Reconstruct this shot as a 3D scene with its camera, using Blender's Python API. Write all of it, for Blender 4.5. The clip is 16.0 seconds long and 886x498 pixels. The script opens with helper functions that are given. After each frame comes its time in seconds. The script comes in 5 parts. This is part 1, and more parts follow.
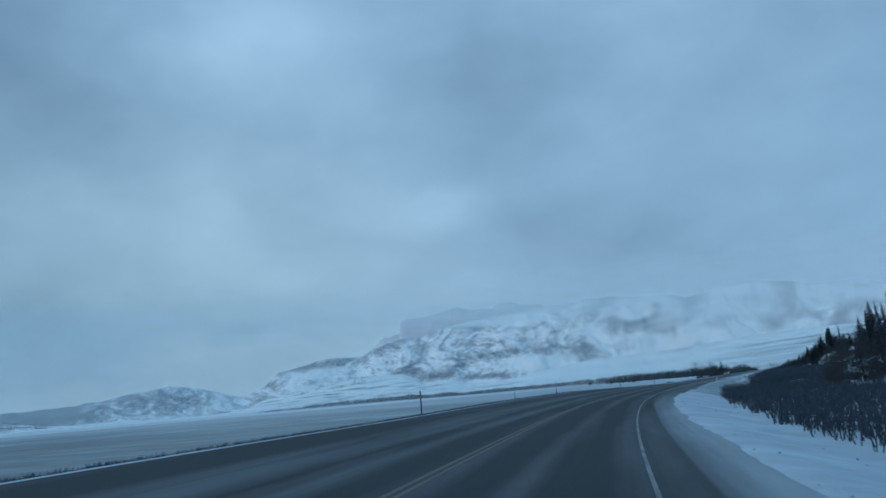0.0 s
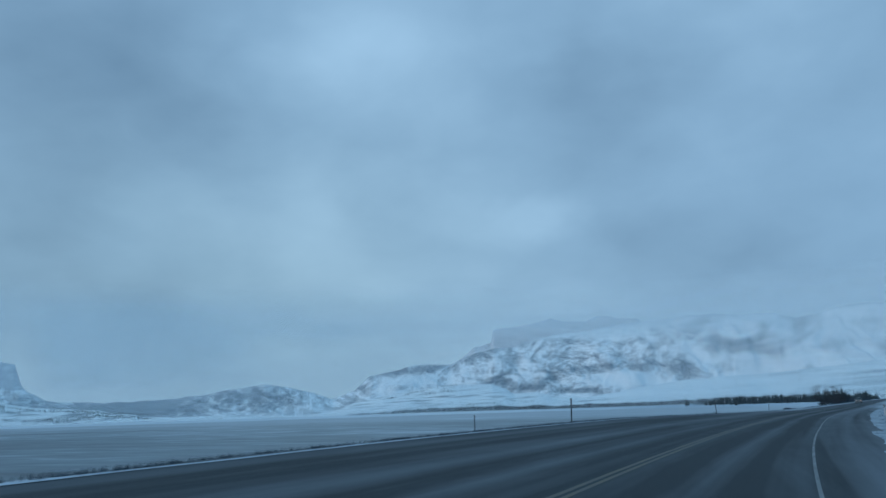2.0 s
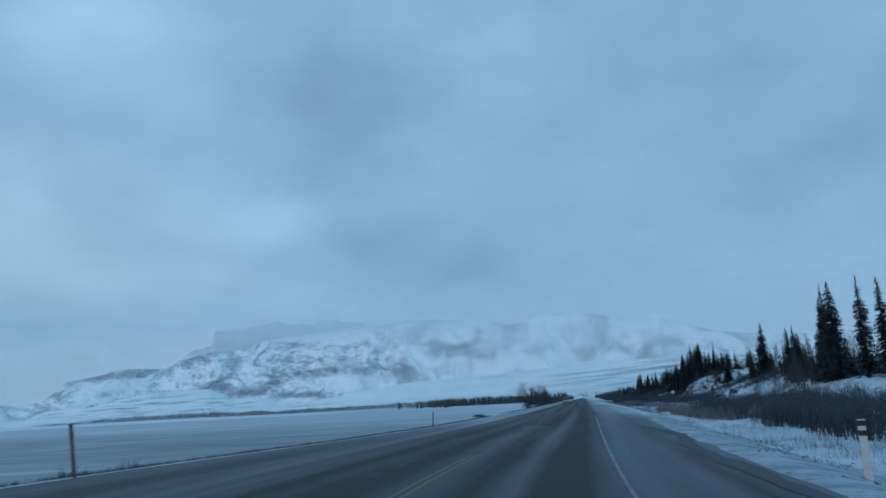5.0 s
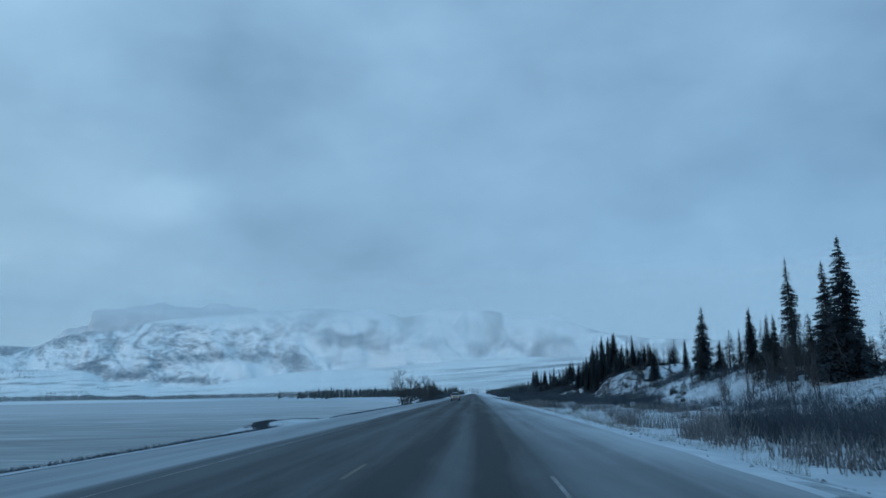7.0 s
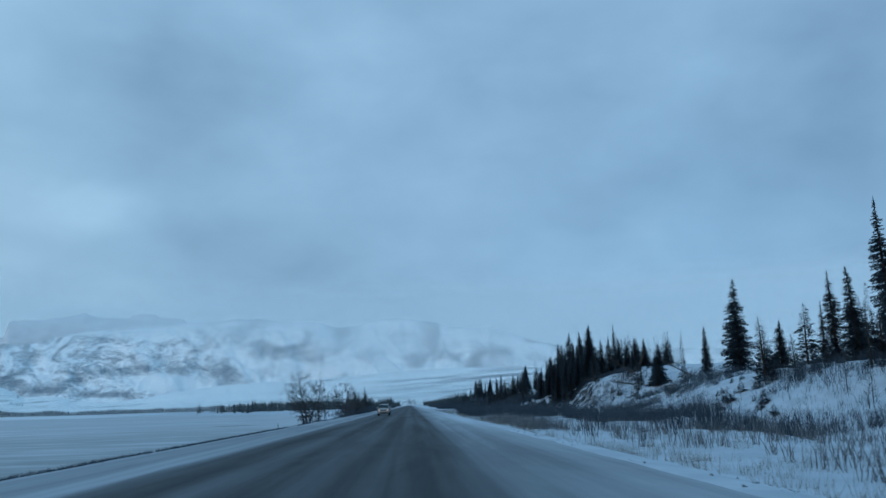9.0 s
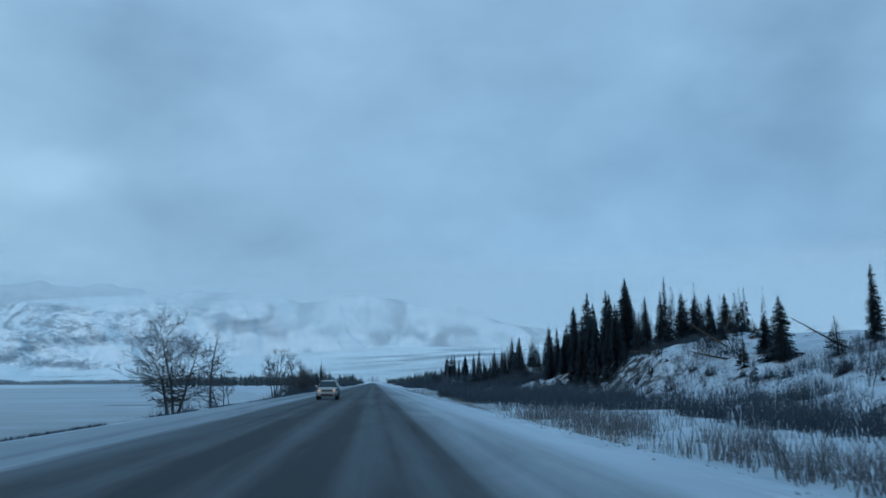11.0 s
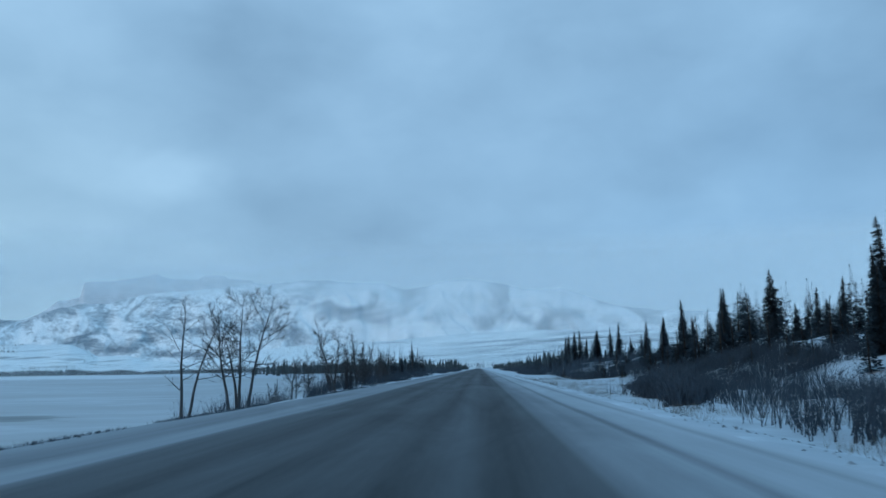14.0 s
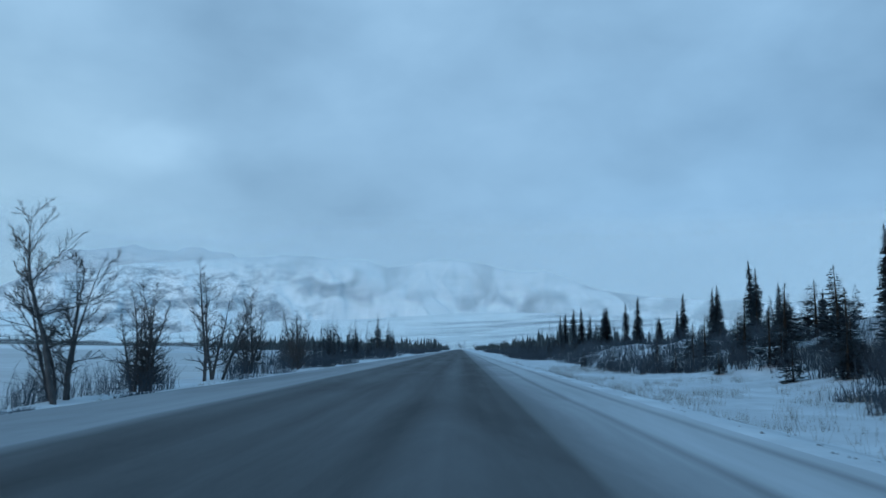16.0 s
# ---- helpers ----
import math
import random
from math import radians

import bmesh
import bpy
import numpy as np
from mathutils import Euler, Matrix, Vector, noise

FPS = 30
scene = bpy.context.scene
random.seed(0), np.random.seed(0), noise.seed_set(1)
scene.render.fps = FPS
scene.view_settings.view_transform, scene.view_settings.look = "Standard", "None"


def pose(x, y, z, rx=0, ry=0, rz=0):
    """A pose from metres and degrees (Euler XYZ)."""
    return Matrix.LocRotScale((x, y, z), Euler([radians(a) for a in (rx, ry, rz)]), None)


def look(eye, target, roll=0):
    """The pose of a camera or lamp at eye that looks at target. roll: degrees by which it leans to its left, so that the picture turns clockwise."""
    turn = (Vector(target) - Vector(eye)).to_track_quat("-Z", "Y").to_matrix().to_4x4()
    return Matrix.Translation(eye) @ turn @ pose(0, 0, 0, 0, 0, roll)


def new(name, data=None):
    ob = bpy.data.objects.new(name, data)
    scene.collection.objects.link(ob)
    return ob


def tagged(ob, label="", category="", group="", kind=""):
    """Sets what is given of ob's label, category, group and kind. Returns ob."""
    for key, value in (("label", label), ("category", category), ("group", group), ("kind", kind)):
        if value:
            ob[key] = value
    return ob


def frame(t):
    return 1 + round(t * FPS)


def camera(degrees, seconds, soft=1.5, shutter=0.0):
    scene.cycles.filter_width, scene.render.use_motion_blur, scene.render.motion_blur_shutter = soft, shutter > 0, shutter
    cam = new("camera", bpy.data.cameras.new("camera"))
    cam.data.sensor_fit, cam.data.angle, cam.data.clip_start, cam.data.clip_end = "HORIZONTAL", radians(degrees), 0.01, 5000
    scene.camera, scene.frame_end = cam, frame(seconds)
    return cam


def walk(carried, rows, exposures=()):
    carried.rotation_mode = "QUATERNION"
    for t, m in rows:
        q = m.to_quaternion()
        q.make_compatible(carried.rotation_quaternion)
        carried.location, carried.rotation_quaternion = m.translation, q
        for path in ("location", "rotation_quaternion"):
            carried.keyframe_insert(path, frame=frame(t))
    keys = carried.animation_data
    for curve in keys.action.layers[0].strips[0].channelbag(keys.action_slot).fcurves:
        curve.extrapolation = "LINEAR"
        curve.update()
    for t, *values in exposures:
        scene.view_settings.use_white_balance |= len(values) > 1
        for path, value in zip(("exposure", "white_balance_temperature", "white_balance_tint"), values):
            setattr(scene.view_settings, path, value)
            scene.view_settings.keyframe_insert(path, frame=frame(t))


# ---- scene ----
cam = camera(60.1, 16.0, soft=1.5, shutter=0.12)


def view(x, y, z, yaw, pitch, roll):
    """The pose of the camera at a place, turned left by yaw, up by pitch and leaning by roll."""
    a, b = radians(yaw), radians(pitch)
    ahead = Vector((-math.sin(a) * math.cos(b), math.cos(a) * math.cos(b), math.sin(b)))
    return look((x, y, z), Vector((x, y, z)) + ahead, roll)


walk(cam, [
    (0.0, view(17.36, -173.85, 1.50, 22.44, 10.85, -4.98)),
    (0.5, view(14.91, -161.63, 1.50, 27.06, 11.13, -3.57)),
    (1.0, view(12.67, -149.37, 1.50, 30.72, 11.05, -1.92)),
    (1.5, view(10.66, -137.08, 1.50, 31.25, 11.28, -1.11)),
    (2.0, view(8.86, -124.75, 1.50, 29.74, 11.99, -1.83)),
    (2.5, view(7.28, -112.39, 1.50, 27.37, 12.38, -2.17)),
    (3.0, view(5.92, -100.00, 1.50, 24.31, 12.01, -1.43)),
    (3.5, view(4.79, -87.59, 1.50, 21.66, 11.80, -1.66)),
    (4.0, view(3.87, -75.16, 1.50, 17.81, 11.42, -2.86)),
    (4.5, view(3.18, -62.72, 1.50, 12.80, 11.44, -3.32)),
    (5.0, view(2.70, -50.27, 1.50, 9.62, 11.49, -2.98)),
    (5.2, view(2.57, -45.28, 1.50, 8.39, 11.73, -2.58)),
    (7.3, view(2.20, 7.16, 1.50, 1.27, 10.64, -0.82)),
    (7.5, view(2.20, 12.16, 1.50, 0.75, 11.05, -0.83)),
    (8.0, view(2.20, 24.66, 1.50, -0.27, 13.45, -1.90)),
    (8.5, view(2.20, 37.16, 1.50, -0.72, 12.82, -2.51)),
    (9.0, view(2.20, 49.66, 1.50, -2.70, 11.43, -1.67)),
    (9.2, view(2.20, 54.66, 1.50, -3.73, 12.30, -1.12)),
    (11.3, view(2.20, 107.16, 1.50, -5.13, 9.72, -0.24)),
    (11.5, view(2.20, 112.16, 1.50, -4.93, 10.15, -0.24)),
    (12.0, view(2.20, 124.66, 1.50, -3.26, 10.94, -0.28)),
    (12.5, view(2.20, 137.16, 1.50, -2.07, 10.78, -0.26)),
    (13.0, view(2.20, 149.66, 1.50, -1.88, 10.55, -0.94)),
    (13.5, view(2.20, 162.16, 1.50, -0.77, 9.90, -1.60)),
    (14.0, view(2.20, 174.66, 1.50, 2.53, 8.86, -1.04)),
    (14.5, view(2.20, 187.16, 1.50, 3.76, 8.43, -0.27)),
    (15.0, view(2.20, 199.66, 1.50, 3.23, 8.26, -0.89)),
    (15.5, view(2.20, 212.16, 1.50, 2.26, 7.68, -0.66)),
    (16.0, view(2.20, 224.66, 1.50, 1.39, 7.40, 0.61)),
], exposures=[(0.0, 0.03), (3.5, 0.03), (5.0, 0.08), (7.5, 0.12), (8.0, 0.05), (8.5, 0.0), (9.0, 0.15), (11.5, 0.23), (13.5, 0.28), (14.5, 0.25), (16.0, 0.28)])

# ---- light: a heavy winter overcast over one soft low sun ----
SUN_UP, SUN_TURN = radians(24), radians(215)
world = bpy.data.worlds.new("winter_sky")
scene.world = world
world.use_nodes = True
wn, wl_ = world.node_tree.nodes, world.node_tree.links
for n in list(wn):
    wn.remove(n)


def wnode(kind, **props):
    n = wn.new(kind)
    for k, v in props.items():
        if k == "operation":
            n.operation = v
    return n


def wmath(op, a, b=None, c=None):
    n = wnode("ShaderNodeMath", operation=op)
    for i, v in enumerate((a, b, c)):
        if v is None:
            continue
        if isinstance(v, (int, float)):
            n.inputs[i].default_value = v
        else:
            wl_.new(v, n.inputs[i])
    return n.outputs[0]


coord = wn.new("ShaderNodeTexCoord")
sep = wn.new("ShaderNodeSeparateXYZ")
wl_.new(coord.outputs["Generated"], sep.inputs[0])
flat = wn.new("ShaderNodeMapping")
flat.inputs["Scale"].default_value = (1, 1, 1.7)
wl_.new(coord.outputs["Generated"], flat.inputs[0])


def wnoise(scale, detail, rough, where, distortion=0.0):
    n = wn.new("ShaderNodeTexNoise")
    n.inputs["Scale"].default_value, n.inputs["Detail"].default_value = scale, detail
    n.inputs["Roughness"].default_value, n.inputs["Distortion"].default_value = rough, distortion
    wl_.new(where, n.inputs["Vector"])
    return n.outputs["Fac"]


def way(az, el):
    a, e = radians(az), radians(el)
    return (-math.sin(a) * math.cos(e), math.cos(a) * math.cos(e), math.sin(e))


cloud_big = wnoise(3.0, 2.5, 0.45, flat.outputs[0], 0.1)
cloud_fine = wnoise(9.0, 5.0, 0.5, flat.outputs[0], 0.2)
warp = wnoise(5.0, 3.0, 0.5, flat.outputs[0])
tone = wmath("ADD", wmath("ADD", wmath("MULTIPLY", cloud_big, 0.20), 0.055), wmath("MULTIPLY", cloud_fine, 0.12))
swing = wmath("MULTIPLY", wmath("SUBTRACT", warp, 0.5), 14.0)
azimuth = wmath("ADD", wmath("MULTIPLY", wmath("ARCTAN2", wmath("MULTIPLY", sep.outputs[0], -1.0), sep.outputs[1]), 57.2958), swing)
height = wmath("ADD", wmath("MULTIPLY", wmath("ARCSINE", sep.outputs[2]), 57.2958), wmath("MULTIPLY", swing, 0.45))
# brighter and darker parts of the cloud deck: azimuth, height, breadth, depth, strength
for az, el, broad, deep, amount in (
        (36, 27, 9, 4.5, 0.13), (41, 16, 6, 8, 0.09), (50, 11, 9, 6, 0.04), (55, 25, 10, 9, -0.12), (16, 22, 5, 5, -0.09), (22.5, 14, 6, 1.7, 0.13), (12, 11, 8, 3, -0.06),
        (29, 18, 4, 4, 0.05), (3, 27, 7, 3.5, 0.06), (8, 26, 4, 3, 0.05), (-22, 23, 5, 4, 0.05), (-28, 11, 6, 4, 0.06), (-33, 19, 5, 7, -0.08), (-16, 11, 5, 3, 0.05), (-5, 15, 7, 5, -0.04), (27, 12, 7, 5, 0.05), (-30, 25, 8, 8, -0.04), (-25, 16, 8, 6, -0.03), (56, 7, 10, 5, -0.10), (40, 7, 8, 4, 0.05), (-29, 9, 9, 6, -0.05)):
    q = wmath("ADD", wmath("POWER", wmath("ABSOLUTE", wmath("MULTIPLY", wmath("SUBTRACT", azimuth, float(az)), 1.0 / broad)), 2.0),
              wmath("POWER", wmath("ABSOLUTE", wmath("MULTIPLY", wmath("SUBTRACT", height, float(el)), 1.0 / deep)), 2.0))
    tone = wmath("ADD", tone, wmath("MULTIPLY", wmath("EXPONENT", wmath("MULTIPLY", q, -1.0)), amount * 0.8))
ramp = wn.new("ShaderNodeValToRGB")
wl_.new(tone, ramp.inputs[0])
els = ramp.color_ramp.elements
els[0].position, els[0].color = 0.05, (0.136, 0.258, 0.405, 1)
els[1].position, els[1].color = 0.42, (0.374, 0.610, 0.850, 1)
mid = els.new(0.22)
mid.color = (0.236, 0.415, 0.612, 1)
# the deck grows bluer overhead
zenith = wn.new("ShaderNodeMix")
zenith.data_type, zenith.blend_type = "RGBA", "MULTIPLY"
wl_.new(wmath("MINIMUM", wmath("MAXIMUM", wmath("MULTIPLY", wmath("SUBTRACT", sep.outputs[2], 0.50), 3.0), 0.0), 1.0), zenith.inputs[0])
wl_.new(ramp.outputs[0], zenith.inputs[6])
zenith.inputs[7].default_value = (0.66, 0.95, 1.02, 1)
haze = wn.new("ShaderNodeMix")
haze.data_type, haze.blend_type = "RGBA", "MULTIPLY"
q = wmath("ADD", wmath("POWER", wmath("ABSOLUTE", wmath("MULTIPLY", wmath("SUBTRACT", azimuth, 46.0), 1.0 / 24)), 2.0), wmath("POWER", wmath("ABSOLUTE", wmath("MULTIPLY", wmath("SUBTRACT", height, 8.0), 1.0 / 13)), 2.0))
wl_.new(wmath("EXPONENT", wmath("MULTIPLY", q, -1.0)), haze.inputs[0])
wl_.new(zenith.outputs[2], haze.inputs[6])
haze.inputs[7].default_value = (1.03, 1.0, 0.93, 1)
sky = wn.new("ShaderNodeTexSky")
sky.sky_type, sky.sun_disc, sky.sun_elevation, sky.sun_rotation = "NISHITA", False, SUN_UP, SUN_TURN
clear = wn.new("ShaderNodeVectorMath")
clear.operation = "SCALE"
wl_.new(sky.outputs[0], clear.inputs[0])
clear.inputs["Scale"].default_value = 0.08
cover = wn.new("ShaderNodeMix")
cover.data_type = "RGBA"
cover.inputs[0].default_value = 0.94
wl_.new(clear.outputs[0], cover.inputs[6])
blue = wn.new("ShaderNodeMix")
blue.data_type, blue.blend_type = "RGBA", "MULTIPLY"
q = wmath("ADD", wmath("POWER", wmath("ABSOLUTE", wmath("MULTIPLY", wmath("SUBTRACT", azimuth, -24.0), 1.0 / 20)), 2.0), wmath("POWER", wmath("ABSOLUTE", wmath("MULTIPLY", wmath("SUBTRACT", height, 9.0), 1.0 / 14)), 2.0))
wl_.new(wmath("EXPONENT", wmath("MULTIPLY", q, -1.0)), blue.inputs[0])
wl_.new(haze.outputs[2], blue.inputs[6])
blue.inputs[7].default_value = (0.905, 0.965, 1.005, 1)
wl_.new(blue.outputs[2], cover.inputs[7])
back = wn.new("ShaderNodeBackground")
back.inputs["Strength"].default_value = 1.0
wl_.new(cover.outputs[2], back.inputs[0])
wout = wn.new("ShaderNodeOutputWorld")
wl_.new(back.outputs[0], wout.inputs[0])

sun_data = bpy.data.lights.new("sun", "SUN")
sun_data.energy, sun_data.angle, sun_data.color = 0.5, radians(40), (1.0, 0.98, 0.95)
sun = new("sun", sun_data)
sun.matrix_world = look(Vector(way(-SUN_TURN * 180 / math.pi, math.degrees(SUN_UP))) * 100, (0, 0, 0))

# ---- materials ----


class Paint:
    """A node material round one Principled shader, with short ways to add textures."""

    def __init__(self, name, rough=0.8, metal=0.0):
        self.m = bpy.data.materials.new(name)
        self.m.use_nodes = True
        self.n, self.l = self.m.node_tree.nodes, self.m.node_tree.links
        self.b = self.n["Principled BSDF"]
        self.b.inputs["Roughness"].default_value = rough
        self.b.inputs["Metallic"].default_value = metal
        self.tc = self.n.new("ShaderNodeTexCoord")

    def place(self, scale=(1, 1, 1), kind="Object"):
        mp = self.n.new("ShaderNodeMapping")
        mp.inputs["Scale"].default_value = scale
        self.l.new(self.tc.outputs[kind], mp.inputs[0])
        return mp.outputs[0]

    def noise(self, scale, detail=4.0, rough=0.55, stretch=(1, 1, 1), kind="Object", distortion=0.0):
        t = self.n.new("ShaderNodeTexNoise")
        t.inputs["Scale"].default_value, t.inputs["Detail"].default_value = scale, detail
        t.inputs["Roughness"].default_value, t.inputs["Distortion"].default_value = rough, distortion
        self.l.new(self.place(stretch, kind), t.inputs["Vector"])
        return t.outputs["Fac"]

    def ramp(self, value, stops, smooth=False):
        r = self.n.new("ShaderNodeValToRGB")
        r.color_ramp.interpolation = "EASE" if smooth else "LINEAR"
        self.l.new(value, r.inputs[0])
        e = r.color_ramp.elements
        while len(e) < len(stops):
            e.new(0.5)
        for el, (at, c) in zip(e, stops):
            el.position = at
            el.color = (c, c, c, 1) if isinstance(c, (int, float)) else (*c, 1)
        return r.outputs[0]

    def math(self, op, a, b=None):
        t = self.n.new("ShaderNodeMath")
        t.operation = op
        for i, v in enumerate((a, b)):
            if isinstance(v, (int, float)):
                t.inputs[i].default_value = v
            elif v is not None:
                self.l.new(v, t.inputs[i])
        return t.outputs[0]

    def mix(self, fac, a, b):
        t = self.n.new("ShaderNodeMix")
        t.data_type = "RGBA"
        for i, v in ((0, fac), (6, a), (7, b)):
            if isinstance(v, (int, float)):
                t.inputs[i].default_value = v
            elif isinstance(v, tuple):
                t.inputs[i].default_value = (*v, 1)
            else:
                self.l.new(v, t.inputs[i])
        return t.outputs[2]

    def split(self, kind="UV"):
        s = self.n.new("ShaderNodeSeparateXYZ")
        self.l.new(self.tc.outputs[kind], s.inputs[0])
        return s.outputs

    def colour(self, c):
        if isinstance(c, tuple):
            self.b.inputs["Base Color"].default_value = (*c, 1)
        else:
            self.l.new(c, self.b.inputs["Base Color"])
        return self

    def bump(self, value, distance, strength=1.0):
        t = self.n.new("ShaderNodeBump")
        t.inputs["Distance"].default_value, t.inputs["Strength"].default_value = distance, strength
        self.l.new(value, t.inputs["Height"])
        self.l.new(t.outputs[0], self.b.inputs["Normal"])
        return self


def patches(p, rows, along, up):
    """A sum of soft patches over bearing and height: bearing, height, breadth, depth, amount."""
    total = 0.0
    for az, el, broad, deep, amount in rows:
        u = p.math("MULTIPLY", p.math("SUBTRACT", along, float(az)), 1.0 / broad)
        v = p.math("MULTIPLY", p.math("SUBTRACT", up, float(el)), 1.0 / deep)
        q = p.math("ADD", p.math("MULTIPLY", u, u), p.math("MULTIPLY", v, v))
        total = p.math("ADD", total, p.math("MULTIPLY", p.math("EXPONENT", p.math("MULTIPLY", q, -1.0)), float(amount)))
    return total


SNOW, SNOW_GREY = (0.57, 0.65, 0.73), (0.42, 0.49, 0.56)


def snow_paint():
    p = Paint("snow", 0.7)
    dirt = p.ramp(p.noise(0.35, 5, 0.6), [(0.40, SNOW_GREY), (0.72, SNOW)])
    grain = p.noise(2.2, 6, 0.65)
    p.colour(p.mix(p.math("MULTIPLY", p.ramp(p.noise(0.9, 6, 0.7), [(0.58, 0.0), (0.72, 1.0)]), 0.30), dirt, (0.20, 0.19, 0.17)))
    return p.bump(grain, 0.12, 0.8).m


def dirty_snow_paint():
    """Thin snow beside the bend, grey with thrown grit and trodden through."""
    p = Paint("gritty_snow", 0.75)
    tone = p.ramp(p.noise(0.6, 6, 0.65), [(0.32, (0.20, 0.245, 0.29)), (0.65, (0.43, 0.50, 0.57))])
    grit = p.ramp(p.noise(3.5, 5, 0.7), [(0.52, 0.0), (0.66, 0.75)])
    p.colour(p.mix(grit, tone, (0.10, 0.115, 0.13)))
    return p.bump(p.noise(2.5, 6, 0.65), 0.10, 0.9).m


def rock_snow_paint():
    """Snowy knoll ground: snow with earth, litter and rock showing through, most where it is steep."""
    p = Paint("knoll_snow", 0.8)
    g = p.n.new("ShaderNodeNewGeometry")
    s = p.n.new("ShaderNodeSeparateXYZ")
    p.l.new(g.outputs["Normal"], s.inputs[0])
    steep = p.math("MULTIPLY", p.math("SUBTRACT", 1.0, s.outputs[2]), 0.5)
    patchy = p.math("ADD", p.math("ADD", p.math("MULTIPLY", p.noise(0.16, 8, 0.72, distortion=0.25), 0.66), p.math("MULTIPLY", p.noise(0.9, 6, 0.72), 0.36)), steep)
    # a hollow of clean drifted snow below the lone tall spruce
    at = p.n.new("ShaderNodeSeparateXYZ")
    p.l.new(g.outputs["Position"], at.inputs[0])
    patchy = p.math("SUBTRACT", patchy, patches(p, ((33.0, 114.0, 8.0, 13.0, 0.5), (37.5, 122.0, 5.0, 8.0, 0.35)), at.outputs[0], at.outputs[1]))
    bare = p.ramp(patchy, [(0.575, 0.0), (0.66, 1.0)])
    fine = p.ramp(p.noise(0.7, 6, 0.65), [(0.38, 0.0), (0.52, 1.0)])
    earth = p.ramp(p.noise(3.0, 4), [(0.3, (0.016, 0.018, 0.020)), (0.7, (0.055, 0.055, 0.055))])
    snow = p.ramp(p.noise(0.5, 4), [(0.34, SNOW_GREY), (0.7, SNOW)])
    p.colour(p.mix(p.math("MULTIPLY", bare, fine), snow, earth))
    return p.bump(p.noise(1.8, 6, 0.65), 0.15, 0.9).m


def asphalt_paint():
    p = Paint("frosted_asphalt", 0.75)
    u = p.split("UV")
    across, along = u[0], u[1]
    side = p.math("ABSOLUTE", across)
    stops = ((0.0, 0.24), (0.35, 0.20), (1.05, 0.02), (1.85, 0.30), (2.65, 0.02), (3.5, 0.26), (4.0, 0.30), (5.0, 0.24), (5.8, 0.06), (6.8, 0.22), (7.6, 0.34), (9.5, 0.28))
    lanes = p.ramp(p.math("DIVIDE", side, 12.0), [(m / 12.0, v) for m, v in stops])
    streak = p.noise(1.0, 4, 0.55, (0.8, 0.012, 1), "UV", 0.2)
    patch = p.noise(1.0, 6, 0.65, (0.35, 0.05, 1), "UV", 0.8)
    # traffic has evened out the tracks along the straight
    bendy = p.ramp(p.math("ADD", p.math("MULTIPLY", along, -0.008), 0.35), [(0.0, 0.48), (1.0, 0.62)])
    even = p.ramp(p.math("ADD", p.math("MULTIPLY", along, 0.0125), -1.75), [(0.0, 1.0), (1.0, 0.45)])
    bendy = p.math("MULTIPLY", bendy, even)
    frost = p.math("ADD", p.math("ADD", p.math("MULTIPLY", lanes, bendy), p.math("MULTIPLY", p.math("SUBTRACT", 0.85, bendy), 0.21)), p.math("MULTIPLY", p.math("MULTIPLY", p.math("SUBTRACT", streak, 0.5), 0.55), even))
    frost = p.math("ADD", frost, p.math("MULTIPLY", p.math("SUBTRACT", patch, 0.5), 0.34))
    # the lake-side shoulder is swept clean in the bend and snowed over along the straight
    left = p.ramp(p.math("ADD", p.math("MULTIPLY", p.math("ADD", across, p.math("MULTIPLY", p.math("SUBTRACT", patch, 0.5), 1.2)), -2.0), -8.0), [(0.0, 0.0), (1.0, 1.0)])
    swept = p.ramp(p.math("ADD", p.math("MULTIPLY", along, -0.014), 0.25), [(0.0, 0.0), (1.0, 1.0)])
    frost = p.math("SUBTRACT", frost, p.math("MULTIPLY", p.math("MULTIPLY", left, swept), 0.10))
    # in the bend more frost lies on the lake-side lane than on the inner one
    frost = p.math("SUBTRACT", frost, p.math("MULTIPLY", swept, p.math("SUBTRACT", p.math("MULTIPLY", p.ramp(p.math("ADD", p.math("MULTIPLY", across, 0.125), 0.5), [(0.0, 0.0), (1.0, 1.0)]), 0.13), 0.05)))
    covered = p.math("MULTIPLY", left, p.math("SUBTRACT", 1.0, swept))
    # inside the bend the shoulder is swept bare before the snow begins
    inner = p.ramp(p.math("ADD", p.math("MULTIPLY", along, -0.02), -1.7), [(0.0, 0.0), (1.0, 1.0)])
    right = p.ramp(p.math("ADD", p.math("MULTIPLY", across, p.math("ADD", 0.42, p.math("MULTIPLY", inner, 0.38))), p.math("SUBTRACT", -1.5, p.math("MULTIPLY", inner, 2.1))), [(0.0, 0.0), (0.07, 0.0), (0.14, 0.34), (0.35, 0.52), (1.0, 1.0)])
    frost = p.math("ADD", frost, p.math("ADD", p.math("MULTIPLY", covered, p.math("ADD", 0.30, p.math("MULTIPLY", even, 0.12))), p.math("MULTIPLY", p.math("MULTIPLY", right, p.math("ADD", 1.0, p.math("MULTIPLY", inner, 2.2))), p.ramp(p.math("MULTIPLY", along, 0.005), [(0.0, 0.20), (0.1, 0.46), (0.22, 0.47), (0.35, 0.40), (0.45, 0.46), (0.6, 0.64), (0.8, 0.62), (1.0, 0.54)]))))
    # wheel ruts pressed along the snowed-over shoulder of the straight
    wander = p.math("MULTIPLY", p.math("SUBTRACT", p.noise(1.0, 3, 0.5, (0.0, 0.03, 1), "UV"), 0.5), 0.5)
